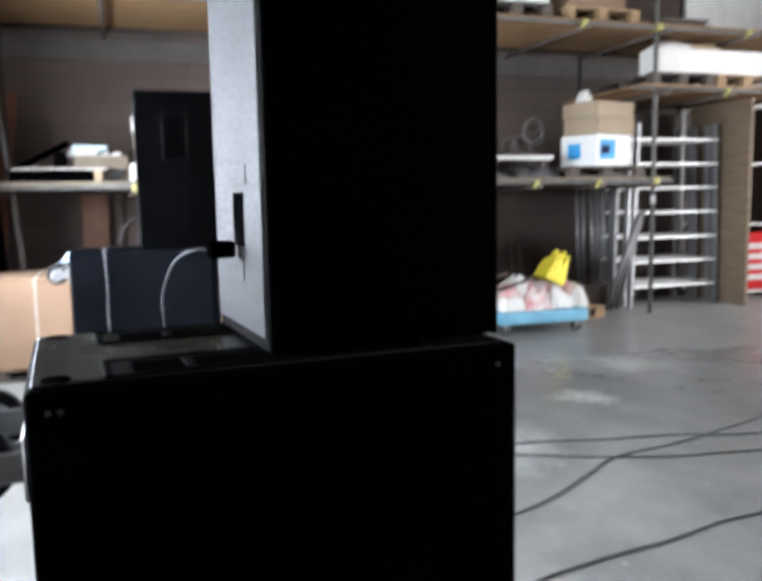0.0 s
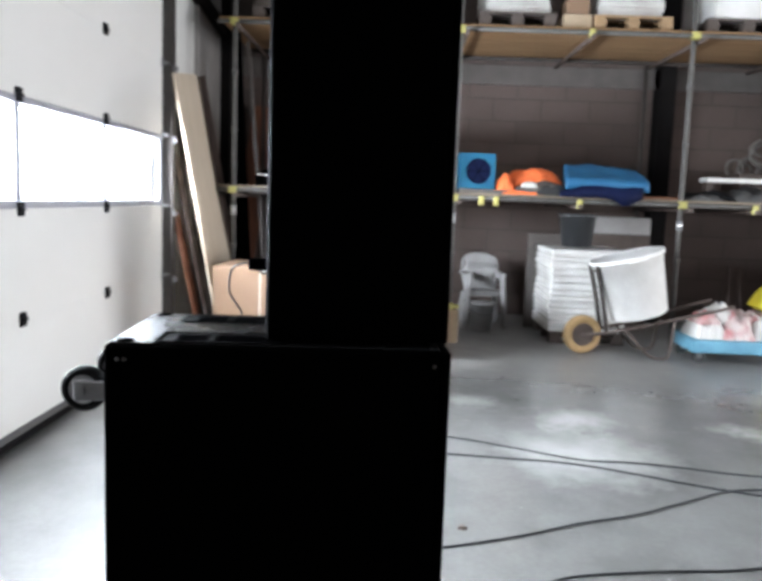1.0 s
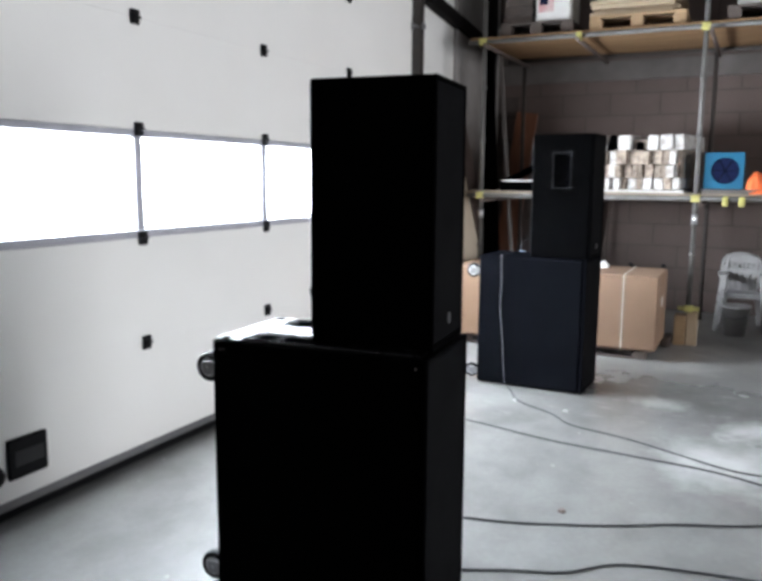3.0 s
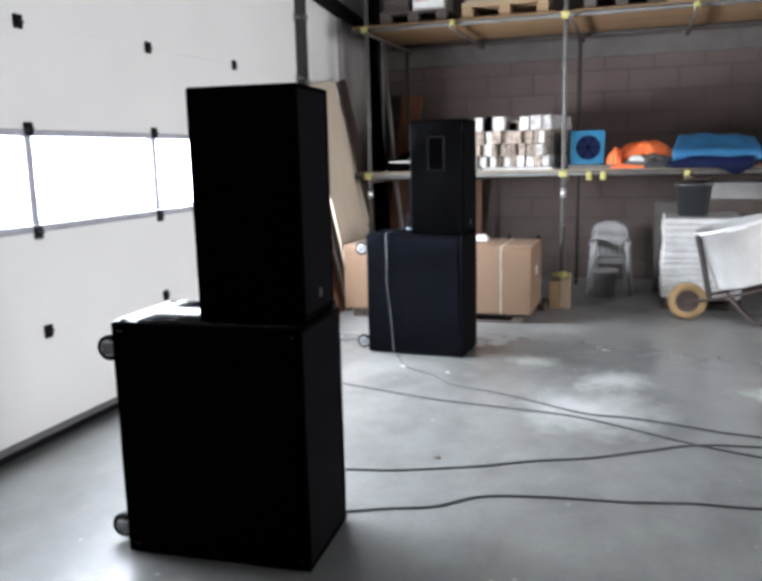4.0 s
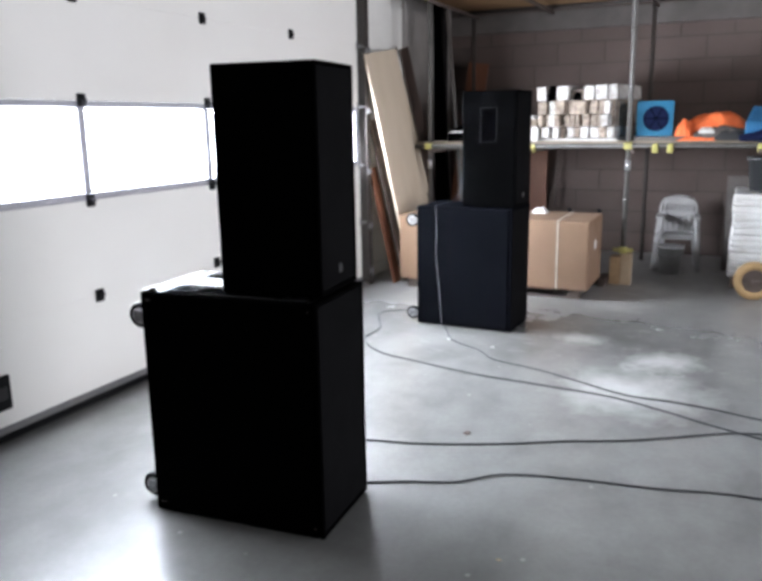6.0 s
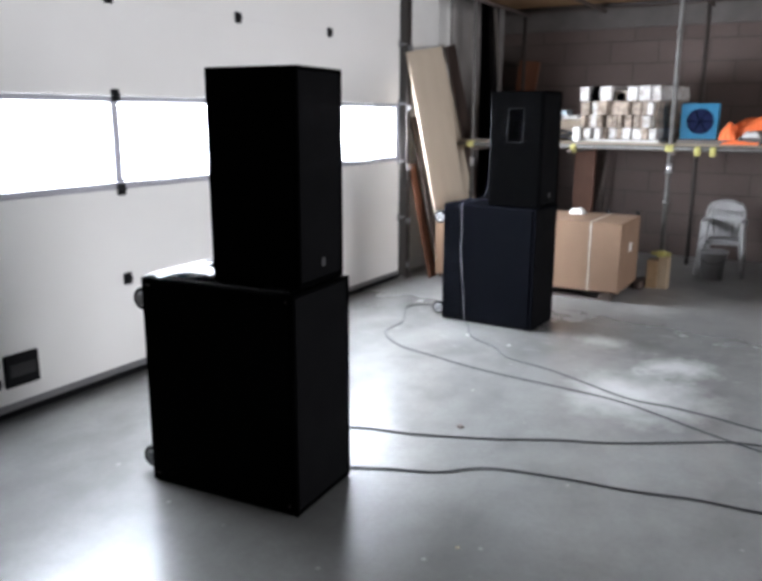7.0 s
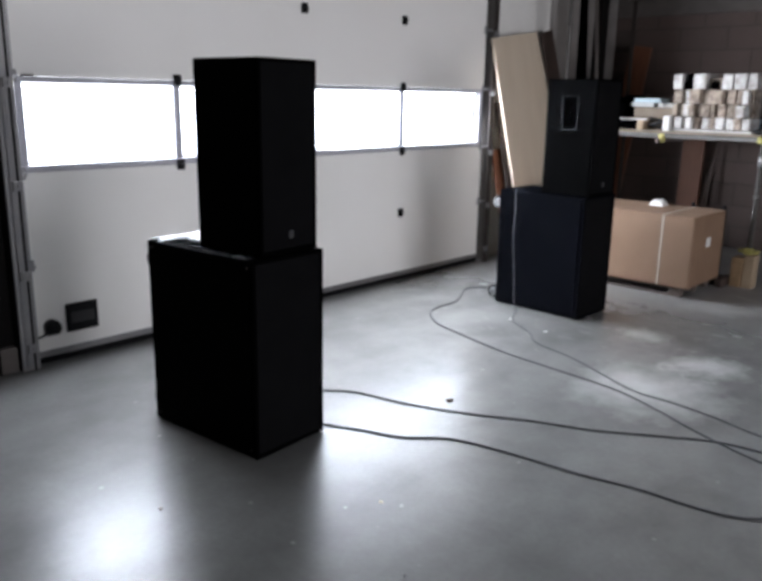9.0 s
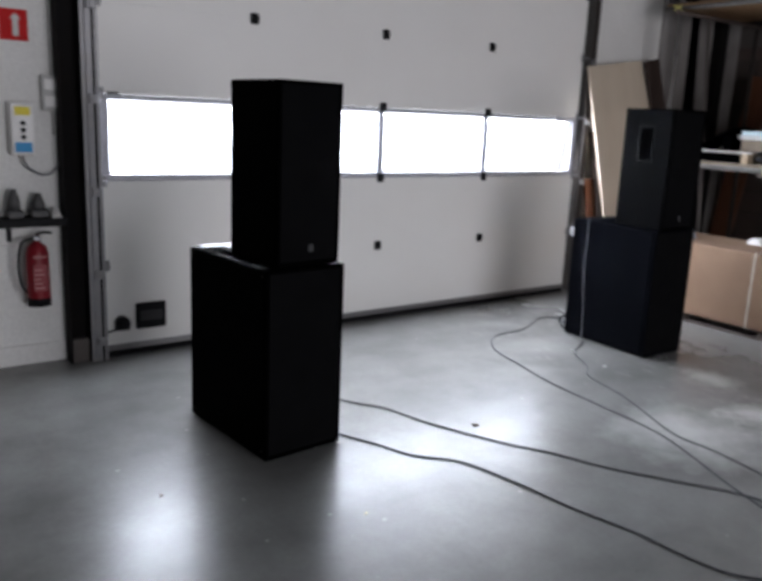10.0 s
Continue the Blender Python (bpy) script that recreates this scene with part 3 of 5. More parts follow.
def subwoofer(m, label, body_mat, top_mat, soft):
    """A tall bass cabinet, 0.85 deep, 0.49 wide and 1.04 high; its front faces +x."""
    L, W, Hh, Z0 = 0.4245, 0.244, 1.040, 0.006
    sub = thing("subwoofer", label, "subwoofer", m)
    part("body", B((-L, -W, Z0), (L - 0.02, W, Hh - 0.006), 0.010 if not soft else 0.022, seg=3), body_mat, sub)
    lip = bmesh.new()
    for lo, hi in (((L - 0.02, -W, Z0), (L + 0.002, -W + 0.02, Hh - 0.006)), ((L - 0.02, W - 0.02, Z0), (L + 0.002, W, Hh - 0.006)),
                   ((L - 0.02, -W + 0.02, Z0), (L + 0.002, W - 0.02, Z0 + 0.02)), ((L - 0.02, -W + 0.02, Hh - 0.026), (L + 0.002, W - 0.02, Hh - 0.006))):
        box(lip, lo, hi, 0.004)
    part("front_frame", lip, body_mat, sub)
    part("grille", B((L - 0.012, -W + 0.021, Z0 + 0.021), (L - 0.002, W - 0.021, Hh - 0.027), 0.002), M_GRILLE, sub, "black perforated grille")
    if not soft:
        top = part("top_plate", B((-L + 0.010, -W + 0.010, Hh - 0.006), (L - 0.024, W - 0.010, Hh), 0.003), top_mat, sub, "semi-gloss black top")
        # two long hollows across the top, each with two deep pockets at the far end of a shallow step
        for y0, y1 in ((-0.222, -0.098), (0.092, 0.206)):
            bm = bmesh.new()
            xa, xb = -0.30, 0.02
            for lo, hi in (((xa - 0.008, y0 - 0.008, Hh), (xb, y0, Hh + 0.004)), ((xa - 0.008, y1, Hh), (xb, y1 + 0.008, Hh + 0.004)), ((xa - 0.008, y0, Hh), (xa, y1, Hh + 0.004))):
                box(bm, lo, hi, 0.0015)
            part("grip_frame", bm, M_CAB, top)
            part("grip_floor", B((xa + 0.0005, y0 + 0.0005, Hh + 0.0003), (xb, y1 - 0.0005, Hh + 0.0012)), M_CAB, top, "shallow black hollow")
            for x0, x1 in ((-0.262, -0.182), (-0.158, 0.015)):
                part("grip_pocket", B((x0, y0 + 0.010, Hh + 0.0013), (x1, y1 - 0.030, Hh + 0.0024), 0.0004), M_VOID, top, "deep dark grip pocket")
            part("grip_web", B((-0.178, y0 + 0.008, Hh + 0.0013), (-0.162, y1 - 0.028, Hh + 0.004), 0.0012), M_CAB, top)
        for x, y in ((-0.378, -0.205), (-0.378, 0.205)):
            part("foot_cup", lathe(bmesh.new(), ((0.022, Hh), (0.022, Hh + 0.002), (0.012, Hh + 0.002)), 14, Matrix.Translation((x, y, 0))), M_VOID, top)
        for x in (-0.391, -0.374, 0.385):
            for z in (0.05, 0.998):
                part("bolt", lathe(bmesh.new(), ((0.005, 0), (0.0045, 0.002), (0.002, 0.003)), 12, Matrix.Translation((x, -W, z)) @ Euler((radians(90), 0, 0)).to_matrix().to_4x4()), M_TUBEDARK, sub)
    for x in (-L + 0.05, L - 0.06):
        for y in (-W + 0.05, W - 0.05):
            part("foot", lathe(bmesh.new(), ((0.024, 0.0), (0.026, 0.004), (0.026, Z0 + 0.004)), 12, Matrix.Translation((x, y, 0))), M_RUBBER, sub)
    for z in (0.075, 0.90):
        for y in (-W + 0.10, W - 0.10):
            caster(sub, -L - 0.075, y, z)
    return sub


def loudspeaker(m, label, plate):
    """A full-range cabinet, 0.457 deep, 0.39 wide and 0.932 high; its front faces +x."""
    D, W, Hh = 0.2285, 0.195, 0.932
    sp = thing("loudspeaker", label, "loudspeaker", m)
    bm = bmesh.new()
    box(bm, (-D, -W, 0.004), (D - 0.012, W, Hh), 0.008, seg=2)
    part("body", bm, M_CAB, sp)
    fr = bmesh.new()
    for lo, hi in (((D - 0.012, -W, 0.004), (D + 0.003, -W + 0.016, Hh)), ((D - 0.012, W - 0.016, 0.004), (D + 0.003, W, Hh)),
                   ((D - 0.012, -W + 0.016, 0.004), (D + 0.003, W - 0.016, 0.024)), ((D - 0.012, -W + 0.016, Hh - 0.016), (D + 0.003, W - 0.016, Hh))):
        box(fr, lo, hi, 0.003)
    part("front_frame", fr, M_CAB, sp)
    gr = part("grille", B((D - 0.010, -W + 0.017, 0.025), (D - 0.001, W - 0.017, Hh - 0.017), 0.003), M_GRILLE, sp, "black foam-backed grille")
    part("badge", B((D - 0.001, -0.006, 0.074), (D + 0.004, 0.026, 0.112), 0.003), M_BADGE, gr, "small silver badge")
    for s in (-1, 1) if plate else ():
        bm = bmesh.new()
        y0, y1 = sorted((s * W, s * (W + 0.004)))
        for lo, hi in (((-0.080, y0, 0.52), (0.070, y1, 0.532)), ((-0.080, y0, 0.788), (0.070, y1, 0.80)),
                       ((-0.080, y0, 0.532), (-0.068, y1, 0.788)), ((0.058, y0, 0.532), (0.070, y1, 0.788))):
            box(bm, lo, hi, 0.002)
        hd = part("side_handle", bm, M_HANDLE, sp, "recessed side handle with a thin rim")
        y0, y1 = sorted((s * (W + 0.0005), s * (W + 0.002)))
        part("handle_recess", B((-0.067, y0, 0.533), (0.057, y1, 0.787)), M_VOID, hd)
    back = part("rear_plate", B((-D - 0.004, -W + 0.012, 0.03), (-D, W - 0.012, Hh - 0.02), 0.002), M_PLATE, sp, "grey metal connector plate")
    part("connector_dish", B((-D - 0.006, -0.062, 0.185), (-D - 0.004, 0.015, 0.285), 0.0008), M_VOID, back)
    part("dish_rim", B((-D - 0.0055, -0.085, 0.30), (-D - 0.004, 0.03, 0.335), 0.0005), M_PLATE, back)
    part("lower_dish", B((-D - 0.006, -0.05, 0.12), (-D - 0.004, 0.02, 0.165), 0.002), M_PLATE, back)
    for x in (-D + 0.04, D - 0.04):
        for y in (-W + 0.04, W - 0.04):
            part("foot", lathe(bmesh.new(), ((0.014, 0.0), (0.014, 0.006)), 10, Matrix.Translation((x, y, 0))), M_RUBBER, sp)
    return sp


subwoofer(pose(1.7413, -3.135, 0, 0, 0, 3.7), "tall black subwoofer cabinet on the concrete floor", M_CAB, M_CABTOP, False)
loudspeaker(pose(1.9277, -3.115, 1.0405, 0, 0, 5.2), "black full-range loudspeaker standing on a subwoofer", False)
subwoofer(pose(1.621, 0.383, 0, 0, 0, -2.2), "navy-black carpeted subwoofer cabinet on the floor", M_CARPET, M_CARPET, True)
loudspeaker(pose(1.827, 0.366, 1.0345, 0, 0, -2.6), "black full-range loudspeaker on a carpeted subwoofer", True)

# Cables.
def cable(pts, r, label, mat=M_CABLE, name="cable"):
    return tagged(part(name, sweep(bmesh.new(), pts, r), mat), label, "cable")


def lying(pts, r=0.0055):
    """Adds small wobbles and the cable's own height to a line on the floor."""
    out = []
    for i, (x, y) in enumerate(pts):
        out.append((x + 0.012 * noise.noise((i * 1.7, x, y)), y + 0.012 * noise.noise((x, i * 1.3, 2.0)), r))
    return out


cable(lying(((1.86, -2.78), (2.05, -2.81), (2.31, -2.70), (2.52, -2.62), (2.72, -2.45), (3.06, -2.365), (3.40, -2.32), (3.70, -2.255), (3.95, -2.24), (4.14, -2.18), (4.35, -2.0), (4.8, -1.75), (5.6, -1.6), (7.2, -1.5))),
      0.0052, "dark cable running over the concrete floor")
cable(lying(((1.30, -2.62), (1.69, -2.46), (1.87, -2.33), (2.21, -2.25), (2.6, -2.09), (2.9, -1.93), (3.2, -1.80), (3.5, -1.61), (3.78, -1.45), (4.2, -1.375), (4.6, -1.267), (4.9, -1.186), (5.6, -1.0), (7.2, -0.9))),
      0.0052, "dark cable running from behind the tall subwoofer")
cable(lying(((0.98, 0.62), (0.73, 0.387), (0.95, -0.10), (0.99, -0.48), (1.26, -0.77), (1.63, -0.88), (2.08, -1.0), (2.58, -1.06), (3.03, -1.12), (3.37, -1.26), (3.66, -1.40), (4.05, -1.54), (4.5, -1.62), (5.6, -1.85), (7.2, -1.95))),
      0.0050, "dark cable looping out from behind the carpeted subwoofer")
cable([(1.385, 0.139, 1.045), (1.385, 0.112, 1.028), (1.392, 0.106, 0.81), (1.388, 0.104, 0.63), (1.412, 0.103, 0.39), (1.432, 0.103, 0.12), (1.45, 0.080, 0.010)],
      0.0025, "pale thin cable hanging down the carpeted subwoofer", M_PALECABLE)
cable(lying(((1.47, 0.075), (1.50, 0.06), (1.665, -0.246), (1.954, -0.449), (2.125, -0.636), (2.488, -0.758), (2.784, -0.897), (3.111, -1.05), (3.377, -1.07), (3.646, -1.12), (3.894, -1.19), (4.29, -1.25), (4.72, -1.39), (5.6, -1.45), (7.2, -1.4)), 0.005),
      0.005, "dark thin cable running from the carpeted subwoofer")
lead = thing("power_lead", "black plug with a grey lead at the back of the loudspeaker", "cable")
part("plug", B((1.637, -3.162, 1.203), (1.690, -3.127, 1.235), 0.006), M_VOID, lead)
part("lead", sweep(bmesh.new(), ((1.640, -3.145, 1.220), (1.615, -3.135, 1.219), (1.580, -3.10, 1.195), (1.560, -3.03, 1.13), (1.562, -2.93, 1.075), (1.566, -2.882, 1.045), (1.566, -2.874, 0.98), (1.56, -2.872, 0.70)), 0.0030), M_CABLE, lead)
lead = thing("power_lead", "thin grey lead behind the loudspeaker on the carpeted subwoofer", "cable")
part("lead", sweep(bmesh.new(), ((1.592, 0.37, 1.203), (1.55, 0.38, 1.21), (1.50, 0.39, 1.15), (1.45, 0.36, 1.07), (1.385, 0.17, 1.046)), 0.003), M_CABLE, lead)


# ---------------------------------------------------------------- scaffold rack along the north wall
YF, YR = 2.516, 4.02
POSTS = (0.41, 2.607, 4.856, 7.036, 9.25)
Z_MID, Z_UP, Z_LOW = 1.452, 3.070, 2.440
rack = thing("scaffold_rack", "storage rack of grey scaffold tubes with plywood decks", "rack")


def coupler(x, y, z, big=True):
    bm = bmesh.new()
    if big:
        box(bm, (x - 0.045, y - 0.045, z - 0.035), (x + 0.045, y + 0.03, z + 0.035), 0.012)
        box(bm, (x - 0.10, y - 0.032, z - 0.018), (x + 0.10, y + 0.02, z + 0.020), 0.008)
        tube(bm, (x - 0.02, y - 0.075, z + 0.02), (x - 0.02, y - 0.03, z + 0.02), 0.012, 6)
    else:
        box(bm, (x - 0.027, y - 0.040, z - 0.05), (x + 0.027, y + 0.02, z + 0.042), 0.010)
        tube(bm, (x, y - 0.06, z - 0.01), (x, y - 0.035, z - 0.01), 0.012, 6)
    part("coupler", bm, M_YELLOW, rack, "yellow clamp")


for x in POSTS:
    foot = 0.33 if x == POSTS[1] else 0.0
    bm = T((x, YF, foot), (x, YF, 4.6), 0.024, 12)
    for z in (0.9, 2.05, 2.6, 3.7):
        tube(bm, (x, YF, z - 0.02), (x, YF, z + 0.02), 0.032, 10)
    part("post", bm, M_TUBE, rack)
    # same tubing as the front post, darkened here for the shade behind
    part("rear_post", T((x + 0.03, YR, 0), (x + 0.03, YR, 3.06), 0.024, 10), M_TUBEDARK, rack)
    part("sleeve", T((x, YF, 1.20), (x, YF, 1.30), 0.029, 10), M_ALU, rack, "bright tube sleeve")
    coupler(x, YF - 0.03, Z_UP)
    if x < 7.1:
        coupler(x, YF - 0.03, Z_MID)
part("post_block", B((2.485, 2.40, 0.0), (2.595, 2.58, 0.30), 0.006), M_PALLET, rack, "wooden block under a post")
part("post_block", B((2.602, 2.42, 0.0), (2.70, 2.56, 0.33), 0.006), M_TAN, rack, "wooden block under a post")
coupler(2.607, YF - 0.01, 0.36)
for x0, x1, z in ((0.25, 7.25, Z_MID), (0.25, 9.4, Z_UP), (6.75, 9.4, Z_LOW)):
    part("ledger", T((x0, YF - 0.048, z), (x1, YF - 0.048, z), 0.024, 10), M_TUBE, rack)
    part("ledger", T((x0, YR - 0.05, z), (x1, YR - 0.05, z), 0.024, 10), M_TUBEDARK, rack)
for xs_, z in (((0.46, 1.42, 2.66, 3.86, 4.91, 6.10, 7.09, 8.2), Z_UP), ((0.46, 1.6, 2.66, 3.84, 4.91, 5.56, 6.30, 6.98), Z_MID), ((7.09, 7.95, 8.9), Z_LOW)):
    for x in xs_:
        part("transom", T((x, YF - 0.16, z - 0.0485), (x, YR + 0.12, z - 0.0485), 0.022, 8), M_RUST, rack)
for x in (1.42, 3.86, 6.10, 8.2):
    coupler(x, YF - 0.055, Z_UP - 0.01, False)
for x in (1.62, 2.875, 3.02, 3.84, 5.56, 6.30):
    coupler(x, YF - 0.055, Z_MID - 0.02, False)
coupler(7.95, YF - 0.055, Z_LOW - 0.02, False)
cuts = (0.25, 1.45, 2.64, 3.86, 4.88, 6.08, 7.30, 8.4, 9.4)
for a, b in zip(cuts, cuts[1:]):
    part("deck", B((a + 0.004, YF - 0.03, Z_UP + 0.025), (b - 0.004, YR + 0.06, Z_UP + 0.050), 0.003), M_PLYDECK, rack, "brown plywood deck sheet")
for a, b in zip((0.25, 1.60, 2.62, 3.85, 4.87, 6.0), (1.60, 2.62, 3.85, 4.87, 6.0, 7.25)):
    part("deck", B((a + 0.004, YF - 0.03, Z_MID + 0.025), (b - 0.004, YR + 0.06, Z_MID + 0.050), 0.003), M_DECKEDGE, rack, "worn plywood deck sheet")
part("deck", B((6.86, YF - 0.03, Z_LOW + 0.025), (9.4, YR + 0.06, Z_LOW + 0.05), 0.003), M_PLYDECK, rack, "brown plywood deck sheet")
DM, DU, DL = Z_MID + 0.0505, Z_UP + 0.0505, Z_LOW + 0.0505


def pallet(x0, x1, y0, depth, z, mat, label, high=0.14):
    p = thing("pallet", label, "pallet", pose(x0, y0, z), "pallets on the rack")
    w = x1 - x0
    t = 0.018
    for i in range(3):
        y = (depth - 0.09) * i / 2
        part("runner", B((0, y, 0), (w, y + 0.09, t), 0.002), mat, p)
        for j in range(3):
            x = (w - 0.12) * j / 2
            part("block", B((x, y, t + 0.0005), (x + 0.12, y + 0.09, high - 2 * t), 0.004), mat, p)
    for j in range(3):
        x = (w - 0.10) * j / 2
        part("stringer", B((x, 0, high - 2 * t + 0.0005), (x + 0.10, depth, high - t), 0.002), mat, p)
    n = 5
    for i in range(n):
        y = (depth - 0.10) * i / (n - 1)
        part("slat", B((0, y, high - t + 0.0005), (w, y + 0.10, high), 0.002), mat, p)
    return p


def stack(name, label, category, x0, x1, y0, y1, z, layers, high, mat, jitter=0.012, seed=1, gap=0.004, bevel=0.006):
    rnd = random.Random(seed)
    s = thing(name, label, category, pose((x0 + x1) / 2, (y0 + y1) / 2, z))
    w, d, zz = (x1 - x0) / 2, (y1 - y0) / 2, 0.0
    for i in range(layers):
        hh = high * rnd.uniform(0.85, 1.15)
        a, b, c = (rnd.uniform(-jitter, jitter) for _ in range(3))
        part("sheet", B((-w + a, -d + b, zz), (w + c, d + b, zz + hh), min(bevel, hh * 0.4), seg=1 if bevel < 0.01 else 3), mat, s)
        zz += hh + gap * 0.1
    return s


def carton_box(x0, x1, y0, y1, z0, z1, label, mat=M_CARTON, name="cardboard_box", print_mat=None, turn=0):
    c = thing(name, label, "box", pose((x0 + x1) / 2, (y0 + y1) / 2, z0, 0, 0, turn))
    w, d, h = (x1 - x0) / 2, (y1 - y0) / 2, z1 - z0
    part("body", B((-w, -d, 0), (w, d, h - 0.004), 0.006), mat, c)
    for s in (-1, 1):
        part("flap", B((-w + 0.003, min(0.002 * s, s * (d - 0.004)), h - 0.0035), (w - 0.003, max(0.002 * s, s * (d - 0.004)), h), 0.001), mat, c)
    if print_mat:
        part("printed_panel", B((-w * 0.88, -d - 0.002, h * 0.22), (w * 0.05, -d - 0.0003, h * 0.84)), print_mat, c, "coloured printed panel")
        part("printed_bar", B((-w * 0.80, -d - 0.0035, h * 0.40), (-w * 0.30, -d - 0.0022, h * 0.66)), M_NAVY, c)
        part("side_print", B((-w - 0.002, -d * 0.1, h * 0.25), (-w - 0.0003, d * 0.6, h * 0.75)), print_mat, c)
    return c


# Goods on the upper decks.
pallet(0.56, 1.32, 2.58, 1.0, DU, M_PALLET_DARK, "dark weathered pallet on the upper deck")
carton_box(0.93, 1.28, 2.62, 3.1, DU + 0.1405, DU + 0.56, "white carton with pale red print on a dark pallet", M_PAPER, print_mat=M_PINK)
crate = thing("crate", "dark slatted crate on a pallet", "crate", pose(0.73, 2.85, DU + 0.1405))
for k in range(4):
    part("slat", B((-0.15, -0.2, 0.09 * k), (0.15, 0.2, 0.09 * k + 0.07), 0.004), M_PALLET_DARK, crate)
part("lining", B((-0.13, -0.18, 0.0), (0.13, 0.18, 0.33)), M_GREYCLOTH, crate)
pallet(1.50, 2.42, 2.55, 1.1, DU, M_PALLET, "pale wooden pallet on the upper deck")
stack("board_stack", "loose stack of tan fibre boards on a pallet", "boards", 1.53, 2.32, 2.6, 3.5, DU + 0.1405, 9, 0.04, M_TAN, 0.05, 4)
pallet(2.78, 3.53, 2.56, 1.1, DU, M_PALLET_DARK, "dark weathered pallet on the upper deck")
stack("panel_stack", "tall stack of white foam panels on a pallet", "panels", 2.85, 3.47, 2.6, 3.5, DU + 0.1405, 13, 0.045, M_FOAM, 0.012, 5)
carton_box(3.60, 3.875, 2.56, 2.95, DU, DU + 0.14, "small plain wooden box", M_TAN, "wooden_box")
carton_box(3.63, 3.85, 2.58, 2.9, DU + 0.1405, DU + 0.30, "small tan carton on a wooden box", M_CARTON)
pallet(3.90, 4.66, 2.56, 1.1, DU, M_PALLET, "pale wooden pallet on the upper deck")
stack("panel_stack", "tall stack of white foam panels on a pallet", "panels", 3.94, 4.57, 2.6, 3.5, DU + 0.1405, 13, 0.045, M_FOAM, 0.014, 6)
pallet(4.99, 5.80, 2.56, 1.1, DU, M_PALLET_DARK, "dark weathered pallet on the upper deck")
carton_box(5.07, 5.79, 2.6, 3.5, DU + 0.1405, DU + 0.62, "large white carton on a dark pallet", M_PAPER)
pallet(5.95, 6.86, 2.56, 1.1, DU, M_PALLET, "pale wooden pallet on the upper deck")
carton_box(6.0, 6.70, 2.6, 3.4, DU + 0.1405, DU + 0.42, "tan carton on a wooden pallet", M_CARTON)
stack("board_stack", "dark flat boards lying on the upper deck", "boards", 7.12, 7.75, 2.55, 3.4, DU, 3, 0.03, M_PALLET_DARK, 0.03, 8)
pallet(7.02, 7.86, 2.55, 1.1, DL, M_PALLET_DARK, "dark weathered pallet on the lower end deck")
pallet(7.90, 8.75, 2.55, 1.1, DL, M_PALLET, "brown pallet on the lower end deck")
carton_box(7.08, 8.6, 2.56, 2.86, DL + 0.1405, DL + 0.40, "long white carton lying across two pallets", M_PAPER)
for x0, x1, mt, sd in ((7.12, 7.62, M_PAPER, 2.2), (7.5, 7.95, M_TAN, 5.2)):
    tagged(part("sack", heap(bmesh.new(), x0, x1, 2.57, 2.84, DL + 0.4005, 0.08, sd, 0.8), mt), "crumpled paper sack lying on a long white carton", "sack")

# Goods on the middle deck.
tray = thing("tray", "black shallow tray with a pale rim on the deck", "tray", pose(0.62, 2.53, DM))
part("base", B((0, 0, 0), (0.66, 0.62, 0.012), 0.003), M_VOID, tray)
for lo, hi in (((0, 0, 0.012), (0.66, 0.015, 0.10)), ((0, 0.605, 0.012), (0.66, 0.62, 0.10)), ((0, 0.015, 0.012), (0.015, 0.605, 0.10)), ((0.645, 0.015, 0.012), (0.66, 0.605, 0.10))):
    part("side", B(lo, hi, 0.003), M_VOID, tray)
part("rim", B((0.02, -0.006, 0.10), (0.78, 0.022, 0.118), 0.003), M_FOAM, tray, "pale rim")
lid = thing("panel", "black panel propped up over a tray", "panel")
part("face", B((0.0, 0.0, -0.008), (0.56, 0.46, 0.008), 0.003, m=Matrix.Translation((0.58, 2.70, DM + 0.10)) @ Euler((0, radians(-27), 0)).to_matrix().to_4x4()), M_VOID, lid)
part("side_web", B((0.96, 2.72, DM + 0.1185), (1.05, 3.10, DM + 0.27), 0.004), M_VOID, lid)
part("support", B((0.66, 2.78, DM + 0.0125), (0.75, 3.1, DM + 0.13), 0.004), M_VOID, lid)
carton_box(1.12, 1.58, 2.80, 3.3, DM + 0.0, DM + 0.235, "worn brown carton on the deck", M_DECKEDGE)
stack("paper_stack", "pale green folder lying on a carton", "papers", 1.06, 1.34, 2.82, 3.05, DM + 0.2355, 1, 0.045, M_GREYBOX, 0.01, 12)
stack("paper_stack", "pale blue folder lying on another", "papers", 1.10, 1.40, 2.81, 3.05, DM + 0.282, 1, 0.05, M_PALEBLUE, 0.01, 13)
carton_box(1.292, 1.36, 2.53, 2.66, DM, DM + 0.10, "small pinkish carton on the deck", M_TAN)
carton_box(1.585, 1.655, 2.51, 2.60, DM, DM + 0.15, "small white carton on the deck", M_PAPER)
tagged(part("cable_coil", sweep(bmesh.new(), [(1.475 + 0.07 * math.cos(a), 2.62 + 0.05 * math.sin(a), DM + 0.012 + 0.010 * k) for k, a in enumerate(i * 0.9 for i in range(12))], 0.011, 7, 4), M_CABLE), "black coil of cable on the deck", "cable")

packs = thing("packet_stack", "untidy stack of white and dusty paper-wrapped packets on the deck", "packets", pose(1.62, 2.60, DM, 0, 0, -8))
rnd = random.Random(21)
part("base_board", B((0, 0.0, 0), (0.88, 0.98, 0.025), 0.004), M_FOAM, packs)
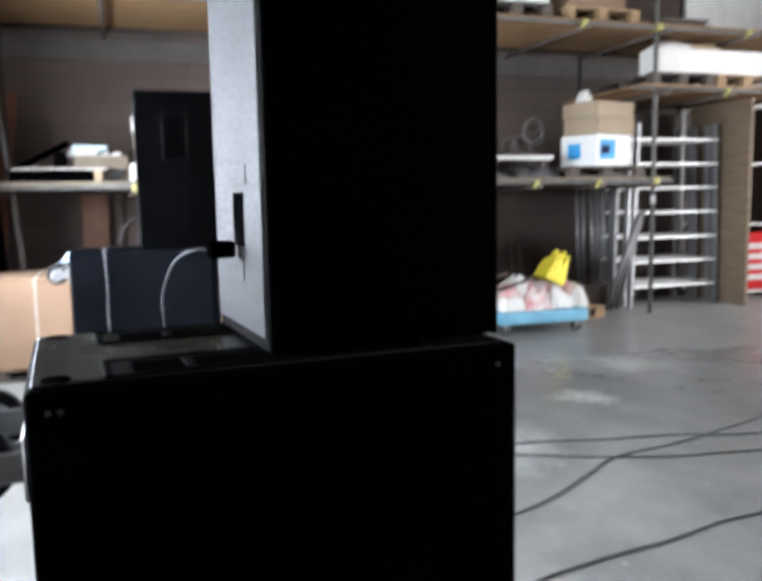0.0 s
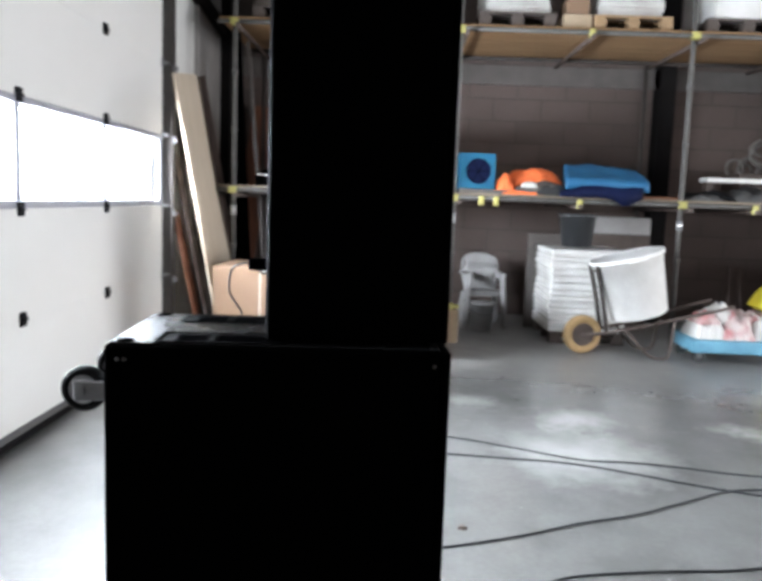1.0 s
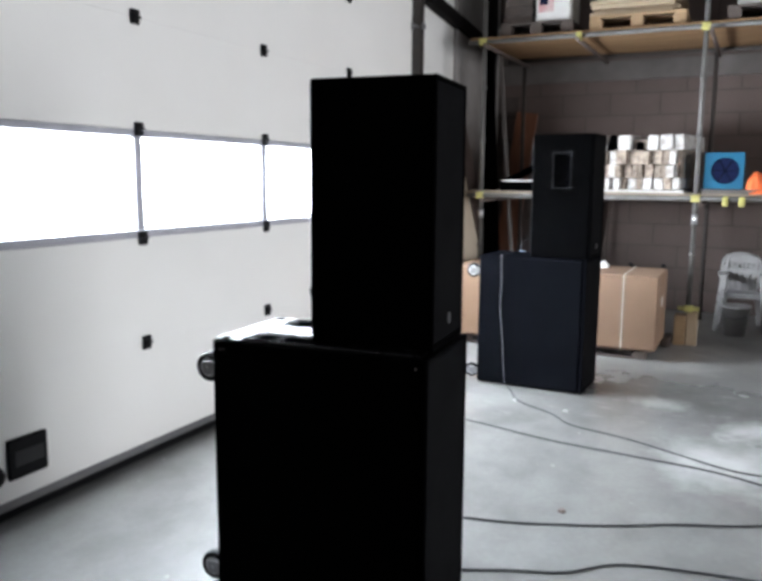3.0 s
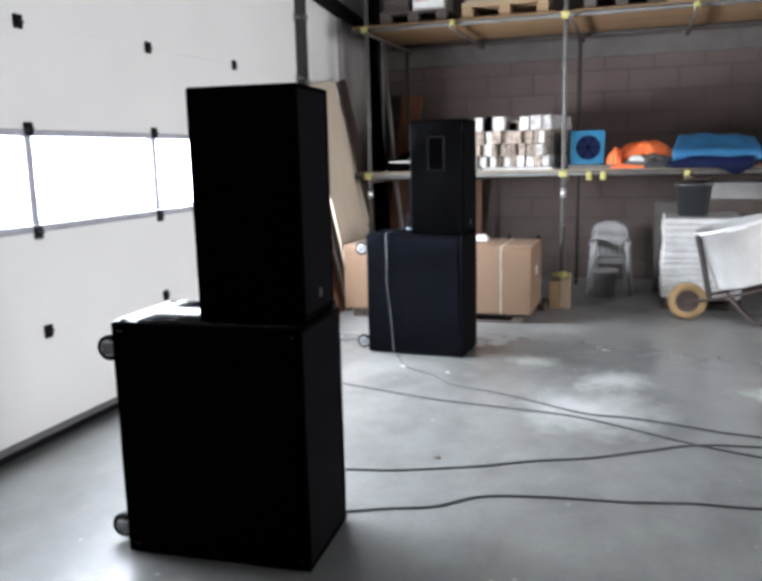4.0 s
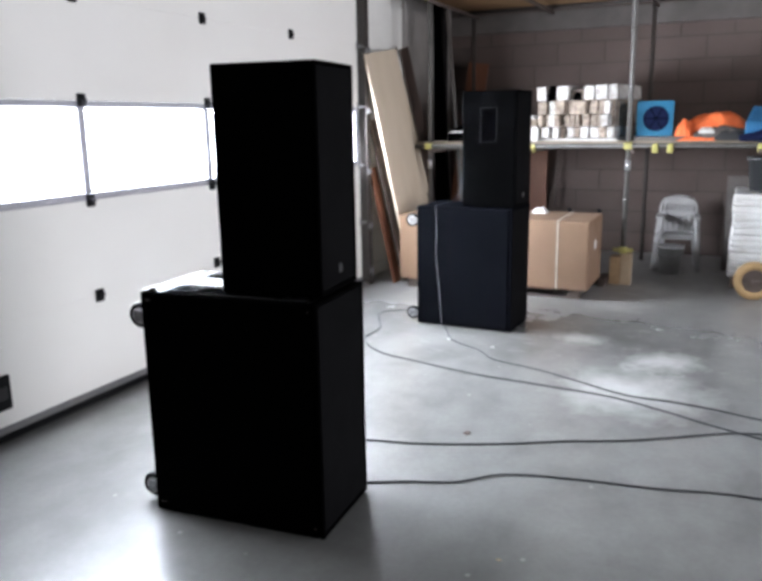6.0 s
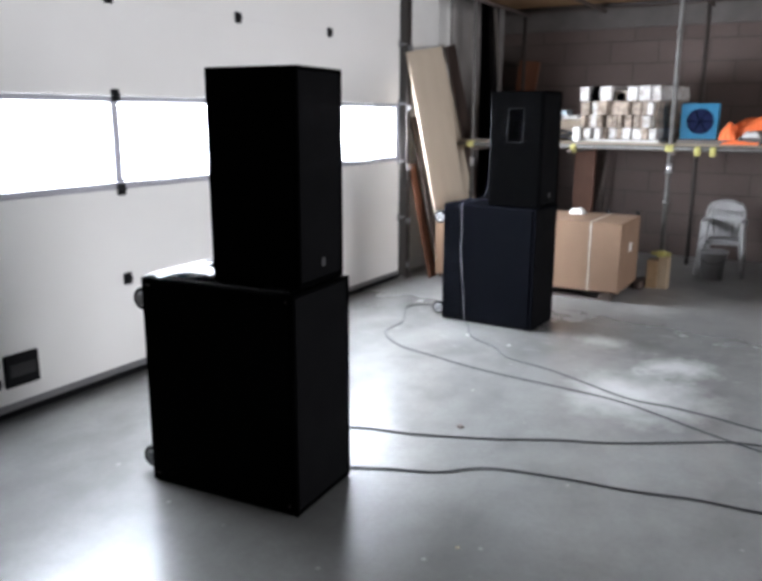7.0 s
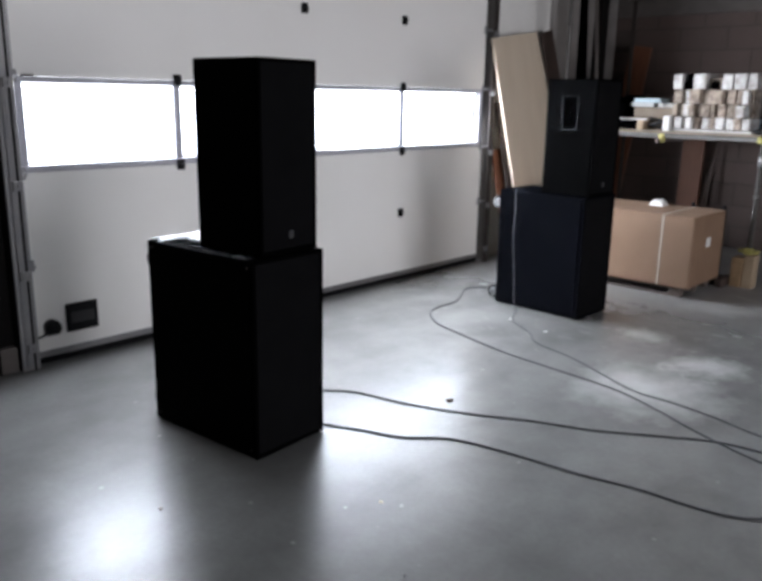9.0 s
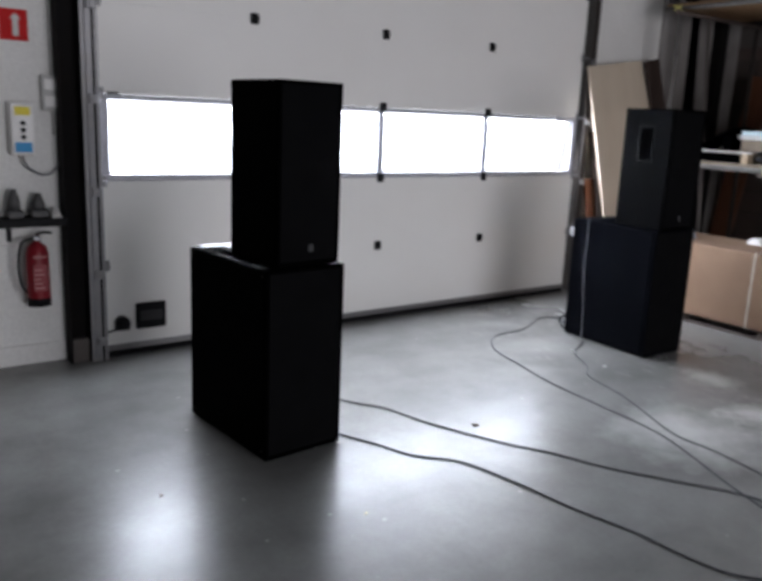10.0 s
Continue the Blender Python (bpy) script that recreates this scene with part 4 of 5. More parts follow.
# height of the tier's foot, packets' height, least and most width, share of dusty ones, gaps
tiers = ((0.026, 0.118, 0.06, 0.10, 0.25, ()), (0.146, 0.130, 0.05, 0.085, 0.95, ()), (0.278, 0.140, 0.06, 0.13, 0.55, ((0.0, 0.03),)),
         (0.420, 0.150, 0.07, 0.15, 0.05, ((0.11, 0.27), (0.40, 0.45))))
part("core", B((0.03, 0.09, 0.026), (0.83, 0.90, 0.53), 0.01), M_DUSTY, packs)
for foot, high, least, most, dusty, gaps in tiers:
    x = rnd.uniform(0.0, 0.015)
    while x < 0.78:
        w = min(rnd.uniform(least, most), 0.86 - x)
        if w > 0.04 and not any(g0 < x + w / 2 < g1 for g0, g1 in gaps):
            h, d = high * rnd.uniform(0.93, 1.03), rnd.uniform(-0.05, 0.06)
            tone = M_DUSTY if rnd.random() < dusty and x < 0.68 else M_WRAP
            tilt = Matrix.Translation((x + w / 2, 0.45, foot + h / 2 + 0.004)) @ Euler((0, radians(rnd.uniform(-5, 5)), radians(rnd.uniform(-2.5, 2.5)))).to_matrix().to_4x4()
            part("packet", B((-w / 2, d - 0.44, -h / 2), (w / 2, 0.46 + d * 0.4, h / 2), 0.013, m=tilt, seg=2), tone, packs)
        x += w + rnd.uniform(0.0, 0.006)
for x, z in ((0.13, 0.425), (0.19, 0.43), (0.245, 0.425), (0.155, 0.495), (0.22, 0.50), (0.425, 0.425)):
    part("cap", lathe(bmesh.new(), ((0.036, 0), (0.042, 0.02), (0.034, 0.07), (0.01, 0.085)), 12, Matrix.Translation((x, 0.06, z))), M_VOID, packs, "black cap")
rolls = thing("roll_pile", "pile of white paper rolls on the deck", "rolls", pose(1.36, 2.85, DM))
for x, z in ((-0.10, 0.05), (0.005, 0.05), (0.11, 0.05), (-0.05, 0.14), (0.06, 0.14), (0.12, 0.225), (0.02, 0.228)):
    part("roll", T((x, -0.0 + 0.03 * math.sin(z * 60), z), (x + 0.02, 0.55, z), 0.05, 12), M_PAPER, rolls)

stack("board", "grey flat board under a blue fan", "board", 2.66, 3.20, 2.50, 3.0, DM, 1, 0.035, M_BEAM, 0.0, 2)
fan = thing("air_mover", "bright blue box fan with a round black opening", "fan", pose(2.83, 2.78, DM + 0.042, 0, 0, 4))
part("housing", B((-0.175, -0.15, 0), (0.175, 0.17, 0.355), 0.012, seg=2), M_BLUE, fan)
part("inlet", lathe(bmesh.new(), ((0.128, 0.0), (0.128, 0.006)), 28, Matrix.Translation((0.01, -0.149, 0.1775)) @ Euler((radians(90), 0, 0)).to_matrix().to_4x4()), M_NAVY, fan, "dark round inlet")
bm = bmesh.new()
ring_a, ring_b, ring_c, ring_d = [], [], [], []
for k in range(40):
    a = 2 * math.pi * k / 40
    c, s = math.cos(a), math.sin(a)
    q = 0.175 / max(abs(c), abs(s))
    for ring, r, y in ((ring_a, 0.130, -0.146), (ring_b, 0.130, -0.178), (ring_c, q, -0.178), (ring_d, q, -0.151)):
        ring.append(bm.verts.new(((0.01 if r == 0.130 else 0) + r * c, y, 0.1775 + r * s)))
for r0, r1 in ((ring_a, ring_b), (ring_b, ring_c), (ring_c, ring_d), (ring_d, ring_a)):
    for k in range(40):
        bm.faces.new((r0[k], r0[(k + 1) % 40], r1[(k + 1) % 40], r1[k]))
part("front_plate", bm, M_BLUE, fan)
for k in range(3):
    a = k * math.pi / 3
    part("guard_wire", T((0.01 - 0.129 * math.cos(a), -0.162, 0.1775 - 0.129 * math.sin(a)), (0.01 + 0.129 * math.cos(a), -0.162, 0.1775 + 0.129 * math.sin(a)), 0.003, 6), M_VOID, fan)

vest = thing("work_clothes", "crumpled orange hi-vis clothes with grey bags", "clothes")
part("orange_cloth", heap(bmesh.new(), 3.10, 3.74, 2.60, 3.1, DM + 0.03, 0.225, 3.3, 0.55, 0.55, 40, 26), M_ORANGE, vest, "orange hi-vis cloth")
part("orange_sleeve", heap(bmesh.new(), 3.04, 3.22, 2.52, 2.9, DM + 0.0, 0.19, 1.2, 0.6, 0.5, 24, 18), M_ORANGE, vest, "orange hi-vis cloth")
part("grey_cloth", heap(bmesh.new(), 3.20, 3.74, 2.47, 2.72, DM + 0.0005, 0.125, 7.7, 0.8, 0.5, 40, 22), M_GREYCLOTH, vest, "grey-brown bag")
part("dark_cloth", heap(bmesh.new(), 3.42, 3.72, 2.45, 2.6, DM + 0.0005, 0.10, 2.7, 0.8, 0.5, 28, 16), M_RUBBER, vest, "dark bag")
part("white_cloth", heap(bmesh.new(), 3.27, 3.42, 2.452, 2.56, DM + 0.07, 0.055, 5.1, 0.7), M_PAPER, vest, "small white bundle")
part("red_cloth", heap(bmesh.new(), 3.08, 3.50, 2.455, 2.60, DM, 0.035, 6.6, 0.8, 0.5, 30, 12), M_ORANGE, vest)
tarp = thing("tarpaulin", "folded bright blue tarpaulin on the deck", "tarpaulin")
bm = bmesh.new()
nx, ny = 24, 14
rows_ = []
for j in range(ny + 1):
    row = []
    for i in range(nx + 1):
        u, v = i / nx, j / ny
        zt = 0.16 + 0.16 * min(1, v * 1.6) + 0.03 * noise.noise((u * 3, v * 3, 4.4)) + 0.012 * noise.noise((u * 11, v * 9, 1.4)) - 0.05 * max(0, u - 0.8) * 5 * 0.5
        inset = 0.10 * v
        row.append(bm.verts.new((3.69 + inset + (0.82 - 1.4 * inset) * u, 2.44 + 0.62 * v, DM + zt)))
    rows_.append(row)
for j in range(ny):
    for i in range(nx):
        bm.faces.new((rows_[j][i], rows_[j][i + 1], rows_[j + 1][i + 1], rows_[j + 1][i])).smooth = True
rim = rows_[0] + [r[-1] for r in rows_[1:]] + rows_[-1][-2::-1] + [r[0] for r in rows_[-2:0:-1]]
low = [bm.verts.new((v.co.x + 0.02 * noise.noise(v.co * 5), v.co.y + 0.015 * noise.noise(v.co * 6), DM + 0.060)) for v in rim]
for k in range(len(rim)):
    q = (k + 1) % len(rim)
    bm.faces.new((rim[q], rim[k], low[k], low[q])).smooth = True
bm.faces.new(low[::-1])
part("upper_folds", bm, M_TARP, tarp)
part("lower_folds", B((3.66, 2.46, DM), (4.46, 3.05, DM + 0.068), 0.02, seg=3), M_NAVY, tarp, "dark blue lower folds")
bm = bmesh.new()
front, rear = [], []
for k in range(25):
    u = k / 24
    drop = 0.005 + 0.075 * math.exp(-((u - 0.8) / 0.13) ** 2) + 0.010 * noise.noise((u * 9, 3.1, 0.5))
    top_z = DM + 0.105 + 0.02 * noise.noise((u * 5, 1.7, 2.2)) - 0.06 * max(0.0, 0.25 - u) * 4
    x = 3.64 + 0.80 * u
    for ring, y in ((front, 2.402 + 0.014 * noise.noise((u * 8, 0.4, 5.0))), (rear, 2.437)):
        ring.append((bm.verts.new((x, y, DM - drop)), bm.verts.new((x, y + 0.012, top_z))))
for k in range(24):
    for quad in ((front[k][0], front[k + 1][0], front[k + 1][1], front[k][1]), (rear[k][0], rear[k][1], rear[k + 1][1], rear[k + 1][0]),
                 (front[k][1], front[k + 1][1], rear[k + 1][1], rear[k][1]), (front[k][0], rear[k][0], rear[k + 1][0], front[k + 1][0])):
        bm.faces.new(quad).smooth = True
for k in (0, 24):
    bm.faces.new((front[k][0], front[k][1], rear[k][1], rear[k][0]))
part("hanging_fold", bm, M_NAVY, tarp, "dark blue fold hanging over the deck edge")
tagged(part("strip", B((4.46, 2.50, DM), (4.82, 2.7, DM + 0.022), 0.006), M_BROWN), "dull red-brown strip lying on the deck", "strip")

junk = thing("scrap_pile", "dark scrap parts lying on the deck", "scrap")
for x0, x1, y0, y1, h, sd in ((5.0, 5.45, 2.6, 3.1, 0.10, 1.1), (5.4, 5.95, 2.62, 3.2, 0.13, 2.6), (4.95, 5.3, 2.55, 2.75, 0.05, 8.2)):
    part("lump", heap(bmesh.new(), x0, x1, y0, y1, DM, h, sd, 1.2), M_BLACKPL if sd < 2 else M_TOOL, junk)
tagged(part("plank", B((5.14, 2.66, DM + 0.190), (5.88, 2.84, DM + 0.235), 0.006), M_PAPER), "white painted plank lying over dark scrap", "plank")
for x in (5.2, 5.8):
    tagged(part("spacer", B((x - 0.04, 2.7, DM), (x + 0.04, 2.8, DM + 0.1895), 0.004), M_DARKWOOD), "dark wooden spacer under a white plank", "block")
pallet(5.98, 6.92, 2.50, 1.0, DM, M_PALLET_DARK, "dark wooden pallet on the middle deck", 0.115)
carton_box(6.26, 6.78, 2.58, 3.12, DM + 0.1155, DM + 0.455, "white carton with a blue picture on a pallet", M_CARTONWHITE, print_mat=M_BLUEPRINT, turn=14)
for z0, z1, dx in ((0.4555, 0.64, 0.0), (0.6405, 0.80, -0.015)):
    carton_box(6.24 + dx, 6.82 + dx, 2.55, 3.05, DM + z0, DM + z1, "shallow plain wooden box on a white carton", M_TAN, "wooden_box", turn=14)
tagged(part("paper_bundle", heap(bmesh.new(), 6.22, 6.36, 2.66, 2.80, DM + 0.8005, 0.11, 6.1, 0.8), M_PAPER), "crumpled white paper on a wooden box", "paper")
rnd = random.Random(5)
coil = thing("wire_coils", "tangled grey wire coils on a stand", "wire")
for k in range(7):
    cx, cz = 5.72 + rnd.uniform(-0.06, 0.2), DM + 0.38 + rnd.uniform(-0.08, 0.22)
    rr, ph = rnd.uniform(0.08, 0.13), rnd.uniform(0, 6)
    part("coil", sweep(bmesh.new(), [(cx + rr * math.cos(ph + a), 3.0 + 0.06 * k, cz + rr * math.sin(ph + a)) for a in (i * 0.7 for i in range(10))], 0.014, 6, 4), M_WIRE, coil)
part("stand", B((5.6, 2.95, DM), (5.95, 3.4, DM + 0.30), 0.006), M_DARKWOOD, coil)


# ---------------------------------------------------------------- floor under and before the rack
big = thing("cardboard_box", "long brown cardboard box with white straps on a pallet", "box", pose(1.425, 1.915, 0.095))
part("body", B((-0.985, -0.385, 0), (0.985, 0.385, 0.672), 0.008), M_CARTON, big)
for s in (-1, 1):
    part("flap", B((-0.98, min(0.003 * s, 0.38 * s), 0.6725), (0.98, max(0.003 * s, 0.38 * s), 0.678), 0.002), M_CARTON, big)
for x in (-0.565, 0.685):
    bm = bmesh.new()
    box(bm, (x - 0.006, -0.388, 0.0), (x + 0.006, -0.3855, 0.681))
    box(bm, (x - 0.006, -0.3855, 0.6785), (x + 0.006, 0.3855, 0.681))
    part("strap", bm, M_STRAP, big, "white plastic strap")
part("label", B((0.9853, -0.05, 0.36), (0.987, 0.05, 0.45)), M_PAPER, big, "small white label")
pallet(0.52, 2.33, 1.57, 0.7, 0.0, M_PALLET_DARK, "dark low pallet under a long cardboard box", 0.095)
tagged(part("film_bundle", heap(bmesh.new(), 0.98, 1.30, 1.62, 1.9, 0.774, 0.12, 4.2, 1.1), M_BLUEBAG), "crumpled pale blue film on a cardboard box", "film")
tagged(part("paper_bundle", heap(bmesh.new(), 1.73, 1.88, 2.05, 2.17, 0.774, 0.055, 8.8, 0.8), M_PAPER), "small white bundle on a cardboard box", "bundle")
trolley = thing("hand_truck", "black hand truck standing behind a cardboard box", "hand truck")
for x in (2.055, 2.367):
    part("handle", sweep(bmesh.new(), ((x, 2.40, 0.10), (x, 2.40, 0.5), (x, 2.40, 0.74), (x - 0.01, 2.38, 0.80)), 0.018), M_BLACKPL, trolley)
part("crossbar", T((2.055, 2.40, 0.45), (2.367, 2.40, 0.45), 0.012, 8), M_BLACKPL, trolley)
part("toe_plate", B((2.0, 2.35, 0.0), (2.42, 2.44, 0.10), 0.01), M_BLACKPL, trolley)
tagged(part("offcut", B((2.40, 2.25, 0.0), (2.47, 2.55, 0.09), 0.005), M_DARKWOOD), "dark wooden offcut beside a post", "offcut")


def plastic_chair(m):
    """A moulded garden chair; its front faces -y."""
    c = thing("plastic_chair", "dusty white plastic garden chair, stacked", "chair", m, "stacked garden chairs")
    part("seat", B((-0.20, -0.22, 0.395), (0.20, 0.20, 0.425), 0.012, seg=2), M_WHITECHAIR, c)
    for s in (-1, 1):
        part("leg", sweep(bmesh.new(), ((0.27 * s, -0.27, 0.0), (0.25 * s, -0.25, 0.3), (0.235 * s, -0.24, 0.52), (0.225 * s, -0.22, 0.655)), 0.030, 8), M_WHITECHAIR, c)
        part("leg", sweep(bmesh.new(), ((0.25 * s, 0.27, 0.0), (0.22 * s, 0.23, 0.25), (0.20 * s, 0.20, 0.41)), 0.028, 8), M_WHITECHAIR, c)
        part("armrest", B((0.195 * s if s > 0 else -0.265, -0.25, 0.645), (0.265 if s > 0 else -0.195, 0.22, 0.68), 0.012, seg=2), M_WHITECHAIR, c)
    back = part("backrest", sweep(bmesh.new(), ((-0.17, 0.19, 0.42), (-0.215, 0.235, 0.66), (-0.20, 0.265, 0.82), (-0.11, 0.275, 0.885), (0.0, 0.278, 0.90), (0.11, 0.275, 0.885), (0.20, 0.265, 0.82), (0.215, 0.235, 0.66), (0.17, 0.19, 0.42)), 0.020), M_WHITECHAIR, c)
    part("top_panel", B((-0.19, 0.255, 0.79), (0.19, 0.275, 0.885), 0.008), M_WHITECHAIR, back)
    part("cross_band", B((-0.205, 0.222, 0.645), (0.205, 0.242, 0.71), 0.008), M_WHITECHAIR, back)
    for k in range(6):
        x = -0.15 + 0.06 * k
        part("upper_slat", B((x - 0.018, 0.238, 0.705), (x + 0.018, 0.256, 0.80), 0.004), M_WHITECHAIR, back)
    for x in (-0.135, -0.045, 0.045, 0.135):
        part("back_slat", B((x * 0.92 - 0.027, 0.205, 0.42), (x * 0.92 + 0.027, 0.222, 0.66), 0.004), M_WHITECHAIR, back)
    return c


chair = plastic_chair(pose(3.06, 3.66, 0.0, 0, 0, 4) @ Matrix.Diagonal((0.9, 0.9, 0.9, 1)))
for k in (1, 2):
    copy_thing(chair, pose(3.06 + 0.012 * k, 3.66 - 0.02 * k, 0.035 * k, 0, 0, 4 - k) @ Matrix.Diagonal((0.9, 0.9, 0.9, 1)))


def pail(m, r0, r1, h, mat, label, name="bucket", drop=0.10):
    b = thing(name, label, "bucket", m)
    part("shell", lathe(bmesh.new(), ((r0, 0), (r1, h), (r1 + 0.012, h), (r1 + 0.012, h - 0.025), (r1 + 0.002, h - 0.03), (r1 - 0.006, h - 0.001), (r0 - 0.006, 0.01)), 26), mat, b)
    part("handle", sweep(bmesh.new(), [((r1 + 0.012) * math.cos(a), -(r1 * 0.55) * math.sin(a) - r1 * 0.4, h - 0.03 - drop * math.sin(a)) for a in (i * math.pi / 8 for i in range(9))], 0.005), M_GALV, b)
    return b


pail(pose(3.03, 3.25, 0), 0.11, 0.135, 0.32, M_WHITECHAIR, "pale grey plastic bucket standing before the chairs")
stack("panel_stack", "stack of grooved white foam panels on a dark pallet", "panels", 3.635, 4.42, 2.62, 3.5, 0.1205, 13, 0.0662, M_FOAMWHITE, 0.010, 31, bevel=0.024)
pallet(3.66, 4.42, 2.62, 0.9, 0.0, M_PALLET_DARK, "dark pallet under white foam panels on the floor", 0.12)
tagged(part("board", B((3.56, 3.62, 0.0), (4.1, 3.66, 1.08), 0.004), M_BEAM), "pale grey board standing behind the foam panels", "board")
tagged(part("chest", B((4.14, 3.66, 0.0), (4.96, 4.1, 1.10), 0.008), M_PALLET_DARK), "dark chest standing behind the foam panels", "chest")
tagged(part("packing_slab", B((4.12, 3.64, 1.101), (4.95, 4.08, 1.30), 0.02, seg=2), M_WHITECHAIR), "pale grey slab lying on a dark chest", "slab")
pail(pose(3.93, 2.86, 0.987), 0.15, 0.185, 0.34, M_BUCKET, "dark grey plastic bucket on white foam panels", drop=-0.015)

# Wheelbarrow with a white tub.
barrow = thing("wheelbarrow", "rusty wheelbarrow frame with an ochre tyre", "wheelbarrow", pose(3.873, 2.15, 0.0))
rot = Matrix.Translation((0, 0, 0.185)) @ Euler((radians(90), 0, radians(8))).to_matrix().to_4x4()
wheel = part("wheel", lathe(bmesh.new(), ((0.05, -0.035), (0.10, -0.03), (0.115, -0.035), (0.115, 0.035), (0.10, 0.03), (0.05, 0.035)), 20, rot), M_RUST, barrow)
part("tyre", lathe(bmesh.new(), ((0.112, -0.038), (0.145, -0.05), (0.175, -0.040), (0.186, -0.018), (0.186, 0.018), (0.175, 0.040), (0.145, 0.05), (0.112, 0.038)), 28, rot, ring=True), M_TYRE, wheel, "ochre pneumatic tyre")
part("axle", T((-0.015, -0.12, 0.185), (0.015, 0.12, 0.185), 0.014, 8), M_RUST, barrow)
for s in (-1, 1):
    part("handle_tube", sweep(bmesh.new(), ((-0.02, 0.11 * s, 0.185), (0.35, 0.15 * s, 0.26), (0.85, 0.22 * s, 0.40), (1.32, 0.26 * s, 0.53)), 0.017), M_RUST, barrow)
    part("leg", sweep(bmesh.new(), ((0.36, 0.16 * s, 0.27), (0.55, 0.24 * s, 0.06), (0.66, 0.25 * s, 0.02), (0.76, 0.24 * s, 0.06), (0.80, 0.22 * s, 0.38)), 0.014), M_RUST, barrow)
    part("front_stay", sweep(bmesh.new(), ((0.20, 0.12 * s, 0.24), (0.14, 0.13 * s, 0.55), (0.07, 0.13 * s, 0.86)), 0.024), M_TUBEDARK, barrow)
part("front_bar", T((0.085, -0.13, 0.80), (0.085, 0.13, 0.80), 0.014, 8), M_RUST, barrow)
tubm = pose(4.40, 2.15, 0.385, 0, -15, 0)
tub = thing("tub", "large white plastic tub resting in a wheelbarrow", "tub", tubm)
part("shell", lathe(bmesh.new(), ((0.255, 0), (0.275, 0.02), (0.335, 0.60), (0.352, 0.60), (0.352, 0.565), (0.338, 0.56), (0.328, 0.595), (0.262, 0.03)), 36), M_WHITEPL, tub)
for s in (-1, 1):
    part("grip", sweep(bmesh.new(), ((-0.08, 0.34 * s, 0.57), (-0.05, 0.39 * s, 0.57), (0.05, 0.39 * s, 0.57), (0.08, 0.34 * s, 0.57)), 0.012), M_WHITEPL, tub)

dolly = thing("platform_dolly", "pale blue plastic platform dolly on casters", "dolly", pose(5.28, 2.08, 0, 0, 0, -2))
part("platform", B((-0.47, -0.31, 0.105), (0.47, 0.31, 0.225), 0.02, seg=2), M_DOLLY, dolly)
for x in (-0.38, 0.38):
    for y in (-0.23, 0.23):
        bm = T((x, y - 0.018, 0.055), (x, y + 0.018, 0.055), 0.055, 16)
        c = part("caster", bm, M_RUBBER, dolly)
        part("fork", B((x - 0.025, y - 0.03, 0.055), (x + 0.025, y + 0.03, 0.1055), 0.004), M_GALV, c)
sacks = ((4.86, 5.16, 1.86, 2.3, 0.2255, 0.19, 1.7, M_PAPER), (5.10, 5.40, 1.84, 2.2, 0.2255, 0.20, 3.9, M_PINK), (5.38, 5.66, 1.88, 2.34, 0.2255, 0.17, 6.3, M_PAPER),
         (5.02, 5.30, 1.95, 2.36, 0.35, 0.16, 9.4, M_PAPER), (5.26, 5.52, 1.98, 2.34, 0.33, 0.13, 4.7, M_PINK), (4.88, 5.08, 1.88, 2.2, 0.36, 0.10, 8.1, M_PINK))
for x0, x1, y0, y1, z, h, sd, mt in sacks:
    tagged(part("sack", heap(bmesh.new(), x0, x1, y0, y1, z, h, sd, 1.0, 0.5), mt), "crumpled white and red sack on a blue dolly" if mt is not M_PINK else "crumpled red printed sack on a blue dolly", "sack", "sacks on the dolly")
pallet(5.62, 6.38, 2.42, 0.75, 0.0, M_PALLET, "brown pallet with sacks on the floor", 0.12)
tagged(part("sack", heap(bmesh.new(), 5.66, 6.15, 2.44, 2.9, 0.1205, 0.30, 2.4, 0.6), M_PINK), "red and white sack on a brown pallet", "sack")
tagged(part("sack", heap(bmesh.new(), 5.90, 6.2, 2.43, 2.75, 0.1205, 0.24, 3.1, 0.6), M_PAPER), "white sack on a brown pallet", "sack")
ys_ = thing("sack", "bright yellow sack lying over another sack", "sack", pose(5.87, 2.60, 0.56, 0, 28, 0))
part("bag", heap(bmesh.new(), -0.12, 0.13, -0.12, 0.14, -0.17, 0.31, 5.5, 0.8, 0.35, 30, 22), M_YSACK, ys_)
tool = thing("hand_tools", "dark tool handles standing against the wall side", "tools")
for x, dx in ((5.75, 0.10), (5.9, 0.06)):
    part("handle", T((x, 3.3, 0.0), (x + dx, 3.6, 0.78), 0.016, 8), M_DARKWOOD, tool)
part("head", B((5.72, 3.25, 0.0), (5.95, 3.35, 0.09), 0.006), M_RUST, tool)


def step_ladder(m):
    l = thing("ladder", "wide aluminium ladder section with pale treads", "ladder", m, "stacked ladder sections")
    for x0, x1 in ((0.0, 0.06), (1.23, 1.16)):
        bm = bmesh.new()
        box(bm, (-0.022, -0.035, 0), (0.022, 0.035, 2.12), 0.004, m=Matrix.Translation((x0, 0, 0)) @ Matrix.Shear("XY", 4, ((x0 - x1) / -2.12, 0)))
        part("stile", bm, M_GALV, l)
    for z in (0.24, 0.53, 0.81, 1.10, 1.385, 1.66, 1.937):
        part("tread", B((0.03, -0.045, z - 0.018), (1.19, 0.035, z + 0.012), 0.004), M_WHITEPL, l, "pale metal tread")
    return l


